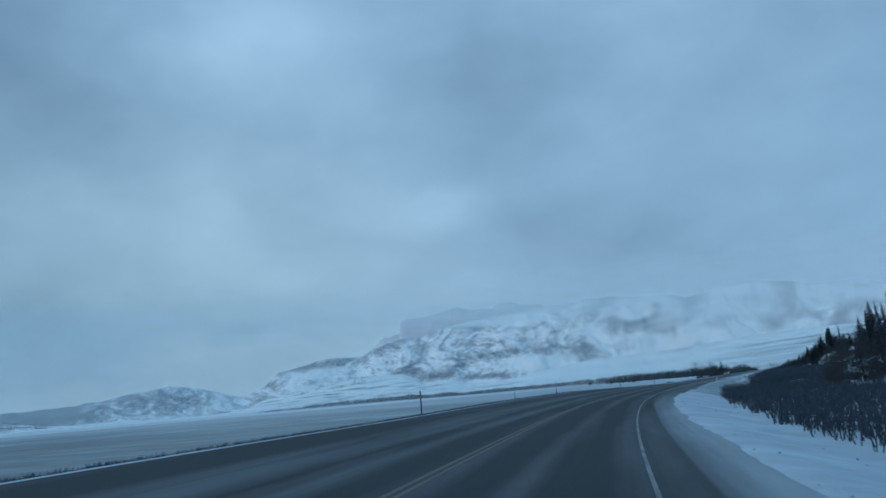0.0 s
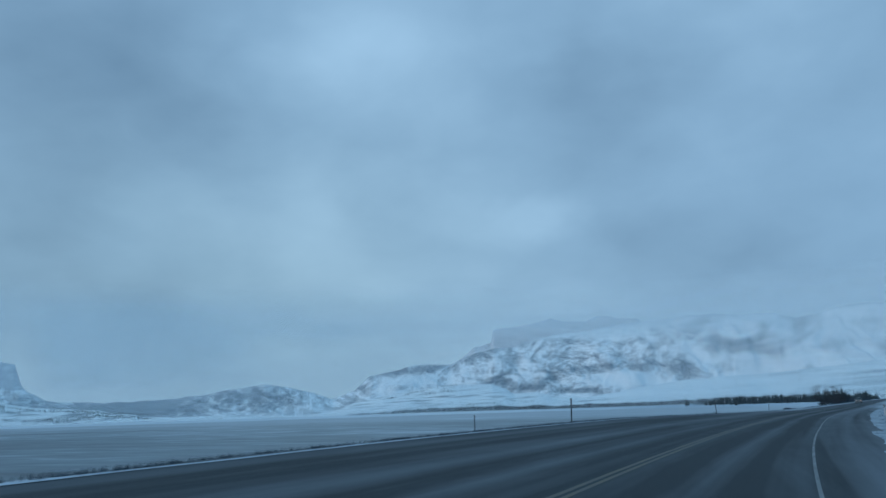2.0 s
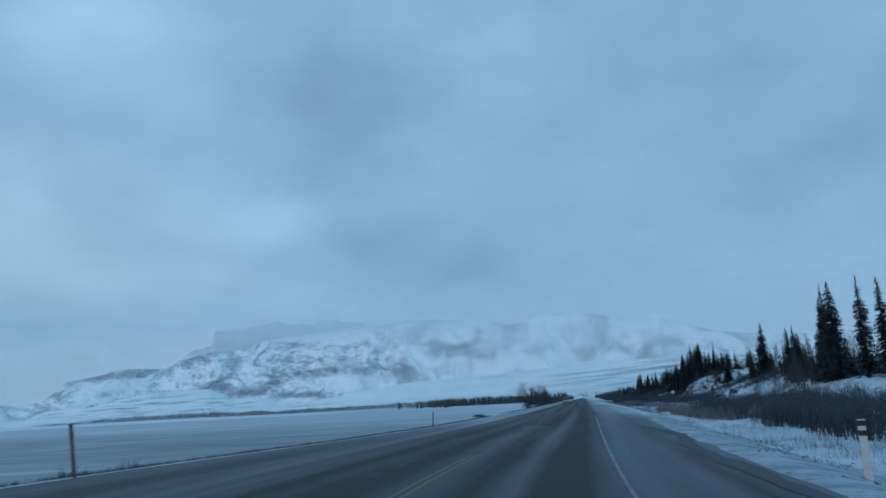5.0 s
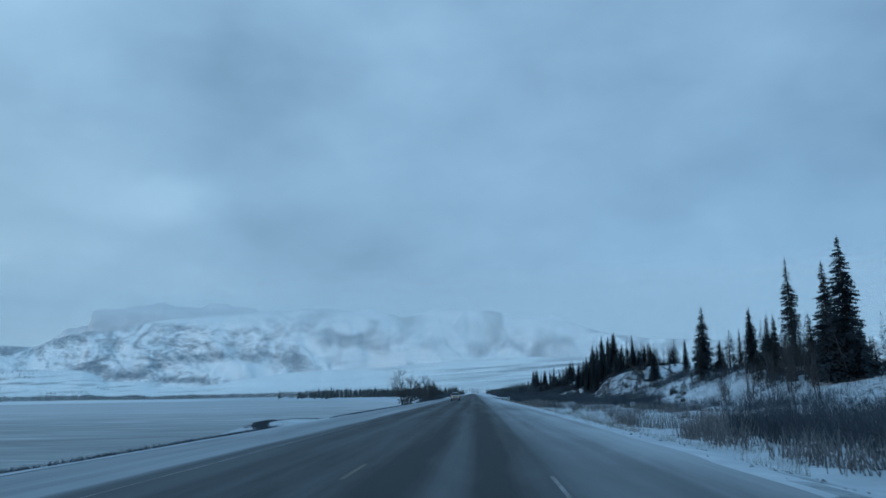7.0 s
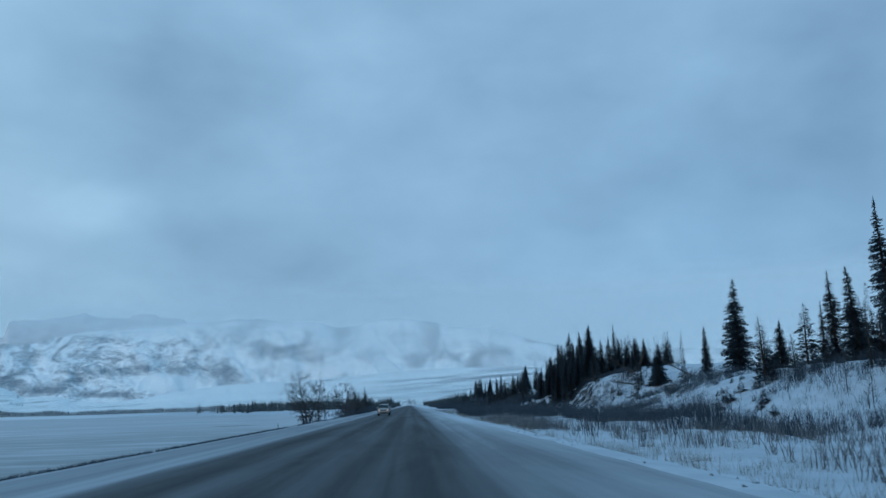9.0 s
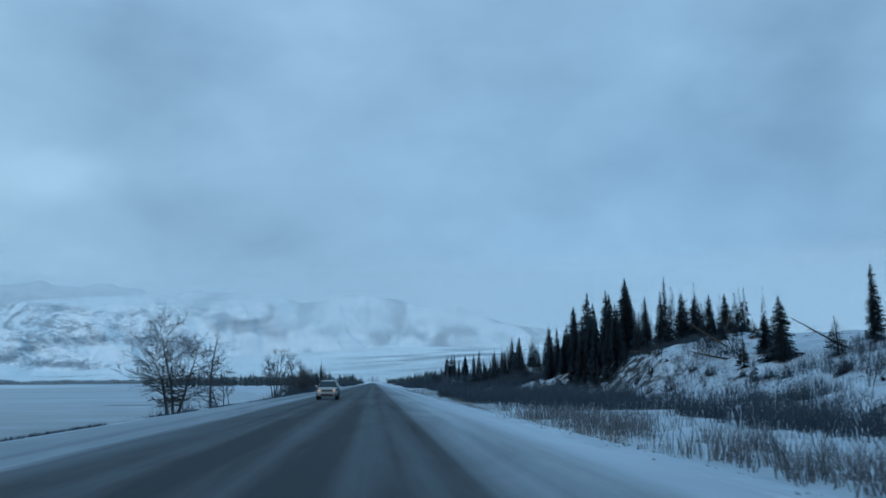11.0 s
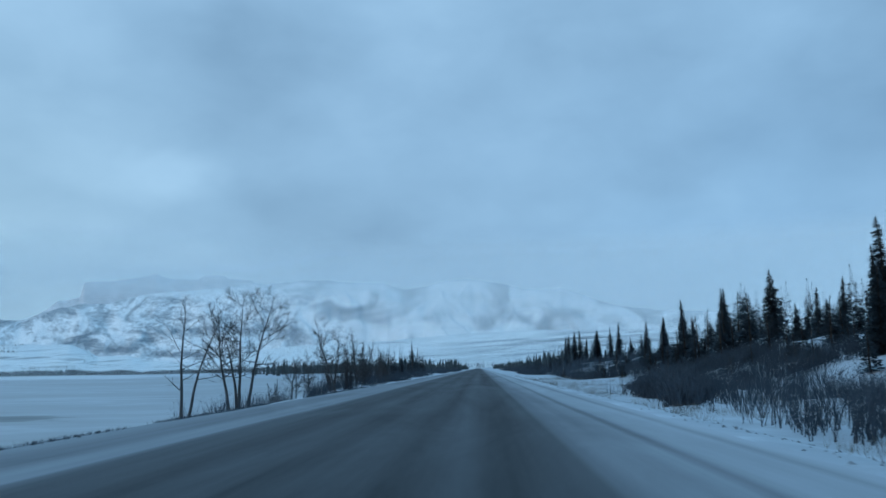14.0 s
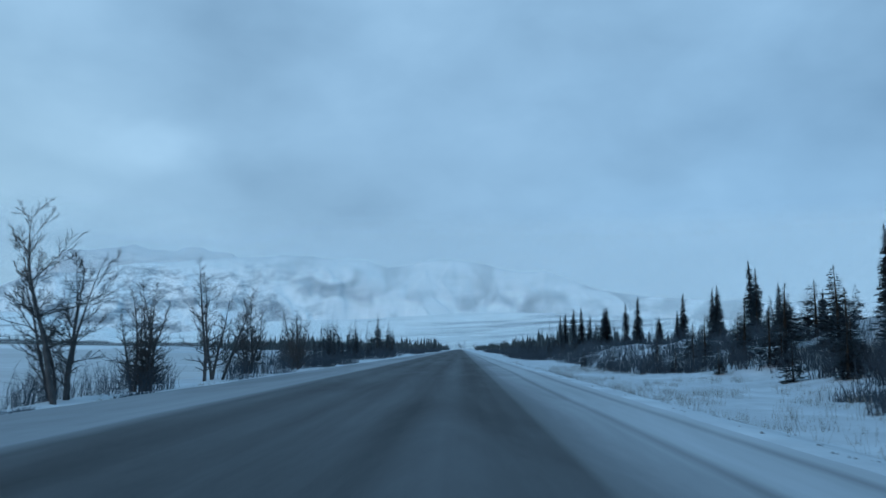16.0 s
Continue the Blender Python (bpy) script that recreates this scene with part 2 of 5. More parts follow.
    late = p.ramp(p.math("ADD", p.math("MULTIPLY", along, 0.02), -3.0), [(0.0, 0.0), (1.0, 1.0)])
    for at in (5.5, 6.9):
        rut = p.math("ABSOLUTE", p.math("SUBTRACT", p.math("ADD", across, wander), at))
        rut = p.ramp(rut, [(0.02, 1.0), (0.22, 0.0)])
        frost = p.math("SUBTRACT", frost, p.math("MULTIPLY", p.math("MULTIPLY", rut, late), 0.15))
    stone = p.ramp(p.noise(40, 3, 0.7), [(0.3, (0.017, 0.021, 0.026)), (0.7, (0.044, 0.050, 0.057))])
    amount = p.ramp(frost, [(0.08, 0.0), (0.45, 0.25), (0.95, 0.95)])
    p.colour(p.mix(amount, stone, (0.57, 0.65, 0.73)))
    p.b.inputs["Specular IOR Level"].default_value = 0.2
    return p.bump(p.noise(60, 3), 0.006, 0.5).m


def line_paint(name, tint):
    p = Paint(name, 0.7)
    worn = p.ramp(p.noise(1.0, 5, 0.7, (4, 0.6, 1), "UV"), [(0.34, 0.05), (0.66, 1.0)])
    p.colour(p.mix(worn, (0.09, 0.09, 0.09), tint))
    return p.m


def ice_paint():
    p = Paint("lake_ice", 0.42)
    drift = p.noise(0.012, 6, 0.6, (0.8, 1.2, 1), distortion=0.6)
    fine = p.noise(0.11, 6, 0.62, (0.6, 1.6, 1), distortion=0.4)
    both = p.math("ADD", p.math("MULTIPLY", drift, 0.52), p.math("MULTIPLY", fine, 0.48))
    base = p.ramp(both, [(0.37, (0.04, 0.06, 0.08)), (0.45, (0.085, 0.12, 0.145)), (0.53, (0.15, 0.20, 0.235)), (0.63, (0.38, 0.44, 0.50))])
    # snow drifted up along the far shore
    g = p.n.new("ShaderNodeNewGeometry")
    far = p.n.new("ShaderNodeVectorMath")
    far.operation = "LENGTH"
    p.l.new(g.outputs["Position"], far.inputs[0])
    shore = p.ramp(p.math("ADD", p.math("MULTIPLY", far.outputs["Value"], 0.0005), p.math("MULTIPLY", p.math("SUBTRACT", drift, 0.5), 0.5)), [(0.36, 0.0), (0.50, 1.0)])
    at = p.n.new("ShaderNodeSeparateXYZ")
    p.l.new(g.outputs["Position"], at.inputs[0])
    # the bay past the bend lies under wind-packed snow, with a few swept leads
    bay = p.ramp(p.math("ADD", p.math("MULTIPLY", at.outputs[1], 0.004), p.math("MULTIPLY", p.math("SUBTRACT", both, 0.5), 0.8)), [(0.20, 0.0), (0.46, 0.12), (0.95, 0.45)])
    lead = patches(p, ((-41.0, 243.0, 8.0, 6.0, 1.0), (-46.0, 297.0, 7.0, 2.5, 0.6), (-54.0, 281.0, 5.0, 2.0, 0.6)), at.outputs[0], at.outputs[1])
    bay = p.math("MULTIPLY", bay, p.math("SUBTRACT", 1.0, p.ramp(p.math("ADD", lead, p.math("MULTIPLY", p.math("SUBTRACT", p.noise(0.25, 5, 0.6, (0.7, 1.3, 1)), 0.5), 1.6)), [(0.45, 0.0), (0.7, 1.0)])))
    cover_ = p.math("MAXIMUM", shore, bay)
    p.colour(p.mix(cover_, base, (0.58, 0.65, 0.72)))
    return p.bump(fine, 0.15, 0.4).m


# where the rock of the massif lies bare (+) and where snow fills the bowls (-)
BARE_MASSIF = ((27.0, 2.3, 1.0, 0.55, 0.30), (25.0, 1.6, 1.4, 0.28, 0.34), (25.1, 2.45, 0.9, 0.42, -0.20), (22.9, 2.2, 0.9, 0.5, 0.24), (19.5, 2.9, 1.5, 0.36, 0.26), (18.0, 2.0, 2.2, 0.45, -0.34),
               (15.8, 2.95, 1.8, 0.38, 0.22), (13.2, 2.6, 1.1, 0.7, 0.26), (20.9, 1.25, 1.8, 0.22, 0.32), (21.9, 5.1, 0.8, 0.26, 0.20), (25.8, 3.9, 1.0, 0.7, 0.16), (21.0, 3.75, 2.2, 0.28, 0.20),
               (22.5, 5.5, 2.6, 0.22, -0.25), (18.2, 5.5, 2.2, 0.5, -0.22), (28.9, 4.2, 1.3, 0.6, 0.26), (23.5, 4.6, 2.0, 0.35, 0.12), (19.0, 4.3, 1.5, 0.4, -0.08))
# flanks: bare rock and snow, with grey fog and shaded rock painted as patches
ROCK_FOG_FLANKS = ((10.8, 4.3, 2.4, 0.8, 0.12), (7.0, 3.5, 2.2, 0.7, 0.14), (3.0, 3.9, 2.2, 0.7, 0.14), (-3.8, 3.9, 3.0, 0.8, 0.17), (5.2, 5.2, 0.9, 0.5, 0.15), (7.5, 6.0, 1.6, 0.4, -0.22), (1.0, 6.0, 2.0, 0.4, -0.22),
               (-7.0, 5.6, 2.0, 0.4, -0.18), (35.5, 3.1, 2.0, 0.3, 0.24), (32.4, 3.2, 1.6, 0.34, 0.22), (37.6, 2.2, 0.9, 0.7, 0.24), (33.6, 2.4, 3.0, 0.45, -0.24), (45.5, 1.5, 3.0, 0.8, 0.34), (53.5, 0.9, 4.5, 0.8, 0.6), (62.8, 3.5, 1.8, 0.7, 0.40), (61.5, 2.6, 2.5, 0.3, -0.1))


def mountain_paint():
    """Snow over rock: ledges, gullies and crags where the wind has bared it, with fog greys painted on the flanks. Laid
    out by bearing and height over the lake.
    """
    p = Paint("snowy_rock", 0.9)
    u = p.split("UV")
    crag = p.noise(0.42, 9, 0.58, (1, 1.5, 1), "UV", 2.4)
    strata = p.noise(1.2, 7, 0.62, (0.8, 1.7, 1), "UV", 2.6)
    flutes = p.noise(3.0, 4, 0.6, (1.6, 0.9, 1), "UV", 0.8)
    # the flank under the cloud gets broad soft patches only, painting the fog's blur
    near = p.ramp(p.math("DIVIDE", u[0], 40.0), [(0.20, 0.25), (0.42, 1.0)])
    small = p.math("ADD", p.math("MULTIPLY", p.math("SUBTRACT", strata, 0.5), 0.95), p.math("MULTIPLY", p.math("SUBTRACT", flutes, 0.5), 0.35))
    broad = p.noise(0.26, 4, 0.5, (1, 1.4, 1), "UV", 1.2)
    crag = p.math("ADD", p.math("MULTIPLY", crag, near), p.math("MULTIPLY", p.math("ADD", p.math("MULTIPLY", broad, 2.3), -0.65), p.math("SUBTRACT", 1.0, near)))
    bare = p.math("ADD", p.math("ADD", p.math("MULTIPLY", crag, 1.45), p.math("MULTIPLY", small, near)), 0.65)
    bare = p.math("SUBTRACT", p.math("ADD", bare, p.math("MULTIPLY", p.math("ADD", patches(p, BARE_MASSIF, u[0], u[1]), patches(p, ROCK_FOG_FLANKS, u[0], u[1])), 1.25)), 0.93)
    show = p.ramp(bare, [(0.38, 0.0), (0.50, 0.34), (0.64, 0.66), (0.86, 1.0)])
    rock = p.ramp(p.noise(2.0, 5, 0.65, (1, 1.5, 1), "UV"), [(0.3, (0.17, 0.21, 0.25)), (0.7, (0.34, 0.39, 0.44))])
    p.colour(p.mix(show, (0.88, 0.93, 0.97), rock))
    return p.m


def far_ridge_paint():
    """The bare cloud-hung cliff behind the snowy crest, haze put into its colour."""
    p = Paint("hazed_cliff", 0.9)
    p.colour(p.ramp(p.noise(1.2, 6, 0.6, (1, 1.6, 1), "UV", 0.6), [(0.3, (0.56, 0.61, 0.66)), (0.55, (0.68, 0.73, 0.78)), (0.75, (0.84, 0.88, 0.92))]))
    return p.m


def foothill_paint():
    """Smooth snow slopes at the mountain's foot, with thin dark ledges and terraces."""
    p = Paint("foothill_snow", 0.85)
    u = p.split("UV")
    tilted = p.math("ADD", u[1], p.math("MULTIPLY", u[0], 0.055))
    lift = p.n.new("ShaderNodeCombineXYZ")
    p.l.new(u[0], lift.inputs[0])
    p.l.new(tilted, lift.inputs[1])

    def lines(sx, sy, detail, warp):
        t = p.n.new("ShaderNodeTexNoise")
        t.inputs["Scale"].default_value, t.inputs["Detail"].default_value, t.inputs["Roughness"].default_value, t.inputs["Distortion"].default_value = 1.0, detail, 0.55, warp
        m = p.n.new("ShaderNodeMapping")
        m.inputs["Scale"].default_value = (sx, sy, 1)
        p.l.new(lift.outputs[0], m.inputs[0])
        p.l.new(m.outputs[0], t.inputs["Vector"])
        return t.outputs["Fac"]

    ledge = p.ramp(lines(0.35, 6.0, 5, 0.4), [(0.53, 0.0), (0.62, 1.0)])
    where = patches(p, ((31.5, 1.0, 5.0, 0.6, 0.75), (36.5, 0.7, 3.0, 0.6, 0.5), (24.0, 0.9, 3.0, 0.15, 0.5), (45.0, 0.3, 5.0, 0.2, 0.6), (57.0, 0.7, 6.0, 0.7, 0.9), (20.6, 0.55, 2.0, 0.2, 0.6)), u[0], u[1])
    terrace = p.ramp(lines(0.10, 2.6, 6, 0.3), [(0.44, 0.0), (0.60, 1.0)])
    right = patches(p, ((-4.0, 1.9, 7.0, 0.7, 0.75), (-12.0, 2.0, 6.0, 0.8, 0.75), (-2.0, 0.9, 9.0, 0.5, 0.5), (3.2, 2.45, 4.0, 0.16, -0.6)), u[0], u[1])
    grey = p.ramp(p.noise(0.35, 4, 0.5, (1, 2, 1), "UV", 0.4), [(0.3, (0.92, 0.96, 0.98)), (0.75, (0.80, 0.87, 0.92))])
    mark = p.math("ADD", p.math("MULTIPLY", ledge, where), p.math("MULTIPLY", terrace, right))
    scrub = p.ramp(p.noise(1.6, 7, 0.7, (1, 2.2, 1), "UV", 0.5), [(0.62, 0.0), (0.75, 0.35)])
    mark = p.math("MINIMUM", p.math("MAXIMUM", p.math("ADD", mark, scrub), 0.0), 1.0)
    p.colour(p.mix(mark, grey, (0.13, 0.165, 0.20)))
    return p.m


def bark_paint(name, dark, light):
    p = Paint(name, 0.9)
    p.colour(p.ramp(p.noise(9, 5, 0.6, (1, 1, 0.25)), [(0.3, dark), (0.7, light)]))
    return p.m


def needle_paint(name, dark, light):
    p = Paint(name, 0.75)
    o = p.n.new("ShaderNodeObjectInfo")
    g = p.n.new("ShaderNodeNewGeometry")
    c = p.ramp(g.outputs["Random Per Island"], [(0.0, dark), (1.0, light)])
    v = p.n.new("ShaderNodeHueSaturation")
    p.l.new(c, v.inputs["Color"])
    p.l.new(p.math("ADD", p.math("MULTIPLY", o.outputs["Random"], 0.5), 0.75), v.inputs["Value"])
    p.colour(v.outputs[0])
    return p.m


def stem_paint(name, dark, light):
    p = Paint(name, 0.9)
    g = p.n.new("ShaderNodeNewGeometry")
    p.colour(p.ramp(g.outputs["Random Per Island"], [(0.0, dark), (1.0, light)]))
    return p.m


def plain(name, c, rough=0.6, metal=0.0):
    p = Paint(name, rough, metal)
    lo, hi = tuple(v * 0.82 for v in c), tuple(min(v * 1.12, 1.0) for v in c)
    p.colour(p.ramp(p.noise(6, 5, 0.6), [(0.3, lo), (0.7, hi)]))
    return p.m


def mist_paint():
    """Low cloud and haze as sheets: sky-lit, letting most of what lies behind through."""
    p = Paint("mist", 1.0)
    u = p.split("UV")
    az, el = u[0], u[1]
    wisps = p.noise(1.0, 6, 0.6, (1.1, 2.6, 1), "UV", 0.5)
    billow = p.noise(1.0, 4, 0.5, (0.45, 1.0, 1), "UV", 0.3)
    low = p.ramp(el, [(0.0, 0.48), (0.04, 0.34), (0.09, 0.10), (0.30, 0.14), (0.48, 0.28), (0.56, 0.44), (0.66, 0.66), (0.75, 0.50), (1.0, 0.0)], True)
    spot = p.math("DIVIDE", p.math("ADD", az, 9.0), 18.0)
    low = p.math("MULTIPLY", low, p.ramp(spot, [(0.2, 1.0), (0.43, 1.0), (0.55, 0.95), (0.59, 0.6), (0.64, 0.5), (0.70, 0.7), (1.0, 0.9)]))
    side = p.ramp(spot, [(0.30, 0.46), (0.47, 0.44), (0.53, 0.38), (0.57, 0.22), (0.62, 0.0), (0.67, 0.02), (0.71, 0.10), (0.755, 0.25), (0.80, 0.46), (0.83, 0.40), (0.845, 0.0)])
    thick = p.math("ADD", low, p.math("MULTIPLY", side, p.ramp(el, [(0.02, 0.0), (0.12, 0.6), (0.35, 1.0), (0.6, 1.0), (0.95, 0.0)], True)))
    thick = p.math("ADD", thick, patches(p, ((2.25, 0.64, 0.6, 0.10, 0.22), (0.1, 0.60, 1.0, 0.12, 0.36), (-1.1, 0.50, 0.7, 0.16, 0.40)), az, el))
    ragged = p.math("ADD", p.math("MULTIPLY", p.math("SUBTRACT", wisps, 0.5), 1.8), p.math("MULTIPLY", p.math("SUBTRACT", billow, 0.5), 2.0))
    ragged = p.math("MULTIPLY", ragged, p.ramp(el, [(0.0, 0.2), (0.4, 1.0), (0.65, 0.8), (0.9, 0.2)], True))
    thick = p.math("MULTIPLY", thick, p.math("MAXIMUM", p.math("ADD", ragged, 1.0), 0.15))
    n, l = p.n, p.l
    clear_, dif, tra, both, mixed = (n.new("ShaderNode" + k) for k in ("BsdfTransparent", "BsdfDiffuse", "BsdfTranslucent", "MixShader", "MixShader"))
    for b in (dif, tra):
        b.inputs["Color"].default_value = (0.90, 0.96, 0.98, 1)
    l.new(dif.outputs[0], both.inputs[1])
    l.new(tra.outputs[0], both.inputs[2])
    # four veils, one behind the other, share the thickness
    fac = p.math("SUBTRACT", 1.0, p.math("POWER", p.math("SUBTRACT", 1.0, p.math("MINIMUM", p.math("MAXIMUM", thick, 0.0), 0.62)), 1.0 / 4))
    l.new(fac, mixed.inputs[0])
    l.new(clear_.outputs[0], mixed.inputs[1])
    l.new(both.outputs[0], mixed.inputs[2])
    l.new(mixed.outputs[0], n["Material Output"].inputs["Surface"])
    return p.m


M_GRITTY = dirty_snow_paint()
M_SNOW, M_KNOLL, M_ROAD, M_ICE, M_MOUNTAIN, M_MIST = snow_paint(), rock_snow_paint(), asphalt_paint(), ice_paint(), mountain_paint(), mist_paint()
M_FOOTHILL, M_FAR_RIDGE = foothill_paint(), far_ridge_paint()
M_WHITE_LINE, M_YELLOW_LINE = line_paint("white_line", (0.29, 0.31, 0.32)), line_paint("yellow_line", (0.145, 0.123, 0.078))
M_BARK = bark_paint("spruce_bark", (0.03, 0.026, 0.022), (0.09, 0.075, 0.06))
M_POPLAR = bark_paint("poplar_bark", (0.022, 0.025, 0.029), (0.070, 0.075, 0.081))
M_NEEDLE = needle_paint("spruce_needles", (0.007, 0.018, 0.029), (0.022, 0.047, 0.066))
# far conifers: needle colour paled, the distance haze put into it
M_HAZED_NEEDLE = stem_paint("hazed_needles", (0.022, 0.036, 0.045), (0.055, 0.078, 0.088))
M_BRUSH = stem_paint("willow_stems", (0.016, 0.029, 0.045), (0.055, 0.080, 0.108))
M_STEM = stem_paint("dead_stems", (0.055, 0.066, 0.078), (0.20, 0.22, 0.24))
M_GRASS = stem_paint("dry_grass", (0.07, 0.068, 0.06), (0.21, 0.195, 0.165))
M_POST = plain("weathered_post", (0.055, 0.066, 0.078), 0.7)
M_POST_PALE = plain("pale_post", (0.55, 0.56, 0.56), 0.6)
M_SLUSH = plain("dark_slush", (0.045, 0.058, 0.07), 0.8)
M_CLOD = stem_paint("dirty_snow_clods", (0.07, 0.085, 0.10), (0.34, 0.40, 0.46))
M_BLACK = plain("black_band", (0.02, 0.02, 0.022), 0.5)

# ---- shapes in numbers: the road's line, the lie of the land ----
BEND_RADIUS, EASE = 701.7, 60.0


def lattice(seed):
    rng = np.random.RandomState(seed)
    return rng.rand(256, 256)


def fbm(x, y, octaves=4, seed=1, gain=0.5):
    """Smooth noise from 0 to 1 over the plane."""
    grid, out, amp, total = lattice(seed), 0.0, 1.0, 0.0
    x, y = np.asarray(x, float), np.asarray(y, float)
    for o in range(octaves):
        xi, yi = np.floor(x).astype(int), np.floor(y).astype(int)
        fx, fy = x - xi, y - yi
        fx, fy = fx * fx * (3 - 2 * fx), fy * fy * (3 - 2 * fy)
        a, b = grid[xi % 256, yi % 256], grid[(xi + 1) % 256, yi % 256]
        c, d = grid[xi % 256, (yi + 1) % 256], grid[(xi + 1) % 256, (yi + 1) % 256]
        out = out + amp * ((a * (1 - fx) + b * fx) * (1 - fy) + (c * (1 - fx) + d * fx) * fy)
        total += amp
        amp *= gain
        x, y = x * 2.03 + 17.3, y * 2.03 + 5.1
    return out / total


def ease(a, b, v):
    t = np.clip((np.asarray(v, float) - a) / (b - a), 0, 1)
    return t * t * (3 - 2 * t)


ARC = np.arange(0.0, 701.0, 1.0)
ARC_MID = ARC[:-1] + 0.5
ARC_TURN = np.where(ARC_MID < EASE, ARC_MID ** 2 / (2 * EASE * BEND_RADIUS), (ARC_MID - EASE / 2) / BEND_RADIUS)
ARC_X = np.concatenate([[0], np.cumsum(np.sin(ARC_TURN))])
ARC_Y = np.concatenate([[0], -np.cumsum(np.cos(ARC_TURN))])


def drift(s):
    return np.interp(s, [-300, -115, -75, -35, 20, 60], [-1.1, -1.05, -0.5, -0.6, -0.15, 0.0])


def on_road(s, across):
    """World x, y of a place s along the road's middle (0 where the bend ends) and so far to the right of it."""
    s, across = np.asarray(s, float), np.asarray(across, float) + drift(s)
    back_ = np.maximum(-s, 0)
    cx, cy = np.interp(back_, ARC, ARC_X), np.interp(back_, ARC, ARC_Y) + np.maximum(s, 0)
    turn = np.where(back_ < EASE, back_ ** 2 / (2 * EASE * BEND_RADIUS), (back_ - EASE / 2) / BEND_RADIUS)
    return cx + across * np.cos(turn), cy + across * np.sin(turn)


def left_edge(s):
    return np.interp(s, [-400, -160, -140, -125, -100, -80, -60, -32, -14, 400], [8.1, 8.1, 7.6, 7.8, 8.6, 8.8, 8.5, 8.3, 7.6, 7.5])


def right_edge(s):
    return np.interp(s, [-400, -110, -60, 0, 60, 400], [5.9, 5.9, 7.3, 7.3, 7.6, 7.6])


def bank(s):
    return np.clip((10 - np.asarray(s, float)) * 0.00073, 0, 0.06)


def knoll(s):
    return np.interp(s, [-400, -200, -60, 20, 60, 90, 120, 150, 190, 215, 240, 265, 292, 330, 380, 450, 700],
                     [2.0, 2.5, 2.8, 2.4, 2.6, 3.8, 5.0, 5.4, 6.8, 6.6, 5.2, 5.0, 5.6, 4.6, 3.4, 2.6, 2.0])


def land(s, across):
    """Height of the ground."""
    s, across = np.broadcast_arrays(np.asarray(s, float), np.asarray(across, float))
    le, re, b = left_edge(s), right_edge(s), bank(s)
    z = b * (2.2 - np.clip(across, -le, re))
    d = np.maximum(-le - across, 0)
    shelf = np.interp(s, [240, 330, 500, 1000, 4000], [0, 10, 45, 260, 1500])
    d2 = np.maximum(d - 4 - shelf, 0)
    z = z - np.interp(s, [-60, -20], [0.09, 0.15]) * np.minimum(d, 4) - np.minimum(0.22 * d2, 4.0)
    r = np.maximum(across - re, 0)
    z = z - 0.75 * ease(0, 4.0, r) + np.interp(s, [-20, 30], [0.14, 0.05]) * (fbm(s / 2.3, across / 1.5, 3, 13) - 0.25) * np.exp(-((across - re) / 0.7) ** 2)
    up = knoll(s) * ease(0, 1, (across - np.interp(s, [100, 125, 145, 185, 215, 240], [30, 26, 27, 27, 26, 21])) / np.interp(s, [100, 125], [20, 21]) + 0.22 * (fbm(s / 23, across / 50, 2, 3) - 0.5)) * (1 - 0.65 * ease(55, 120, across))
    lumps = ease(14, 30, across) * 2.4 * (fbm(s / 9 + 3, across / 9, 4, 5) - 0.5)
    scarp = 2.6 * ease(33, 37, across + 6 * (fbm(s / 11, s * 0 + 4, 3, 15) - 0.5)) * ease(178, 192, s) * (1 - ease(225, 240, s)) - 1.6 * ease(178, 192, s) * (1 - ease(225, 240, s)) * ease(24, 44, across)
    z = z + scarp + up + lumps * (1 - 0.6 * ease(90, 200, across)) + 46 * ease(190, 560, across) * ease(-900, 0, s) * (1 - 0.8 * ease(260, 1100, s))
    # a snowy hummock bulges out of the lake bank
    z = z + 0.36 * np.exp(-((s - 47.5) / 6.5) ** 4) * ease(7.8, 9.6, -across) * (1 - ease(10.7, 12.4, -across))
    rough = np.clip(ease(0.5, 3, r) + ease(0.5, 3, d), 0, 1)
    return z + rough * 0.22 * (fbm(s / 1.7, across / 1.7, 3, 9) - 0.5)


def ground_at(x, y):
    """Height of the ground at a place along the straight."""
    return float(land(y, x))


def mesh_of(name, verts, faces, material, smooth=False, uv=None):
    me = bpy.data.meshes.new(name)
    verts, faces = np.asarray(verts, np.float32), np.asarray(faces, np.int32)
    k = faces.shape[1]
    me.vertices.add(len(verts))
    me.vertices.foreach_set("co", verts.ravel())
    me.loops.add(faces.size)
    me.loops.foreach_set("vertex_index", faces.ravel())
    me.polygons.add(len(faces))
    me.polygons.foreach_set("loop_start", np.arange(0, faces.size, k, dtype=np.int32))
    me.update(calc_edges=True)
    if smooth:
        me.polygons.foreach_set("use_smooth", np.ones(len(faces), bool))
    if uv is not None:
        layer = me.uv_layers.new(name="UVMap")
        layer.data.foreach_set("uv", np.asarray(uv, np.float32)[faces.ravel()].ravel())
    me.materials.append(material)
    return me


def sheet(rows, cols):
    """Quads over a grid of vertices, row after row."""
    i = np.arange(rows - 1)[:, None] * cols + np.arange(cols - 1)[None, :]
    return np.stack([i, i + 1, i + cols + 1, i + cols], -1).reshape(-1, 4)


def part(name, mesh, parent, label=""):
    ob = new(name, mesh)
    ob.parent = parent
    if label:
        ob["label"] = label
    return ob


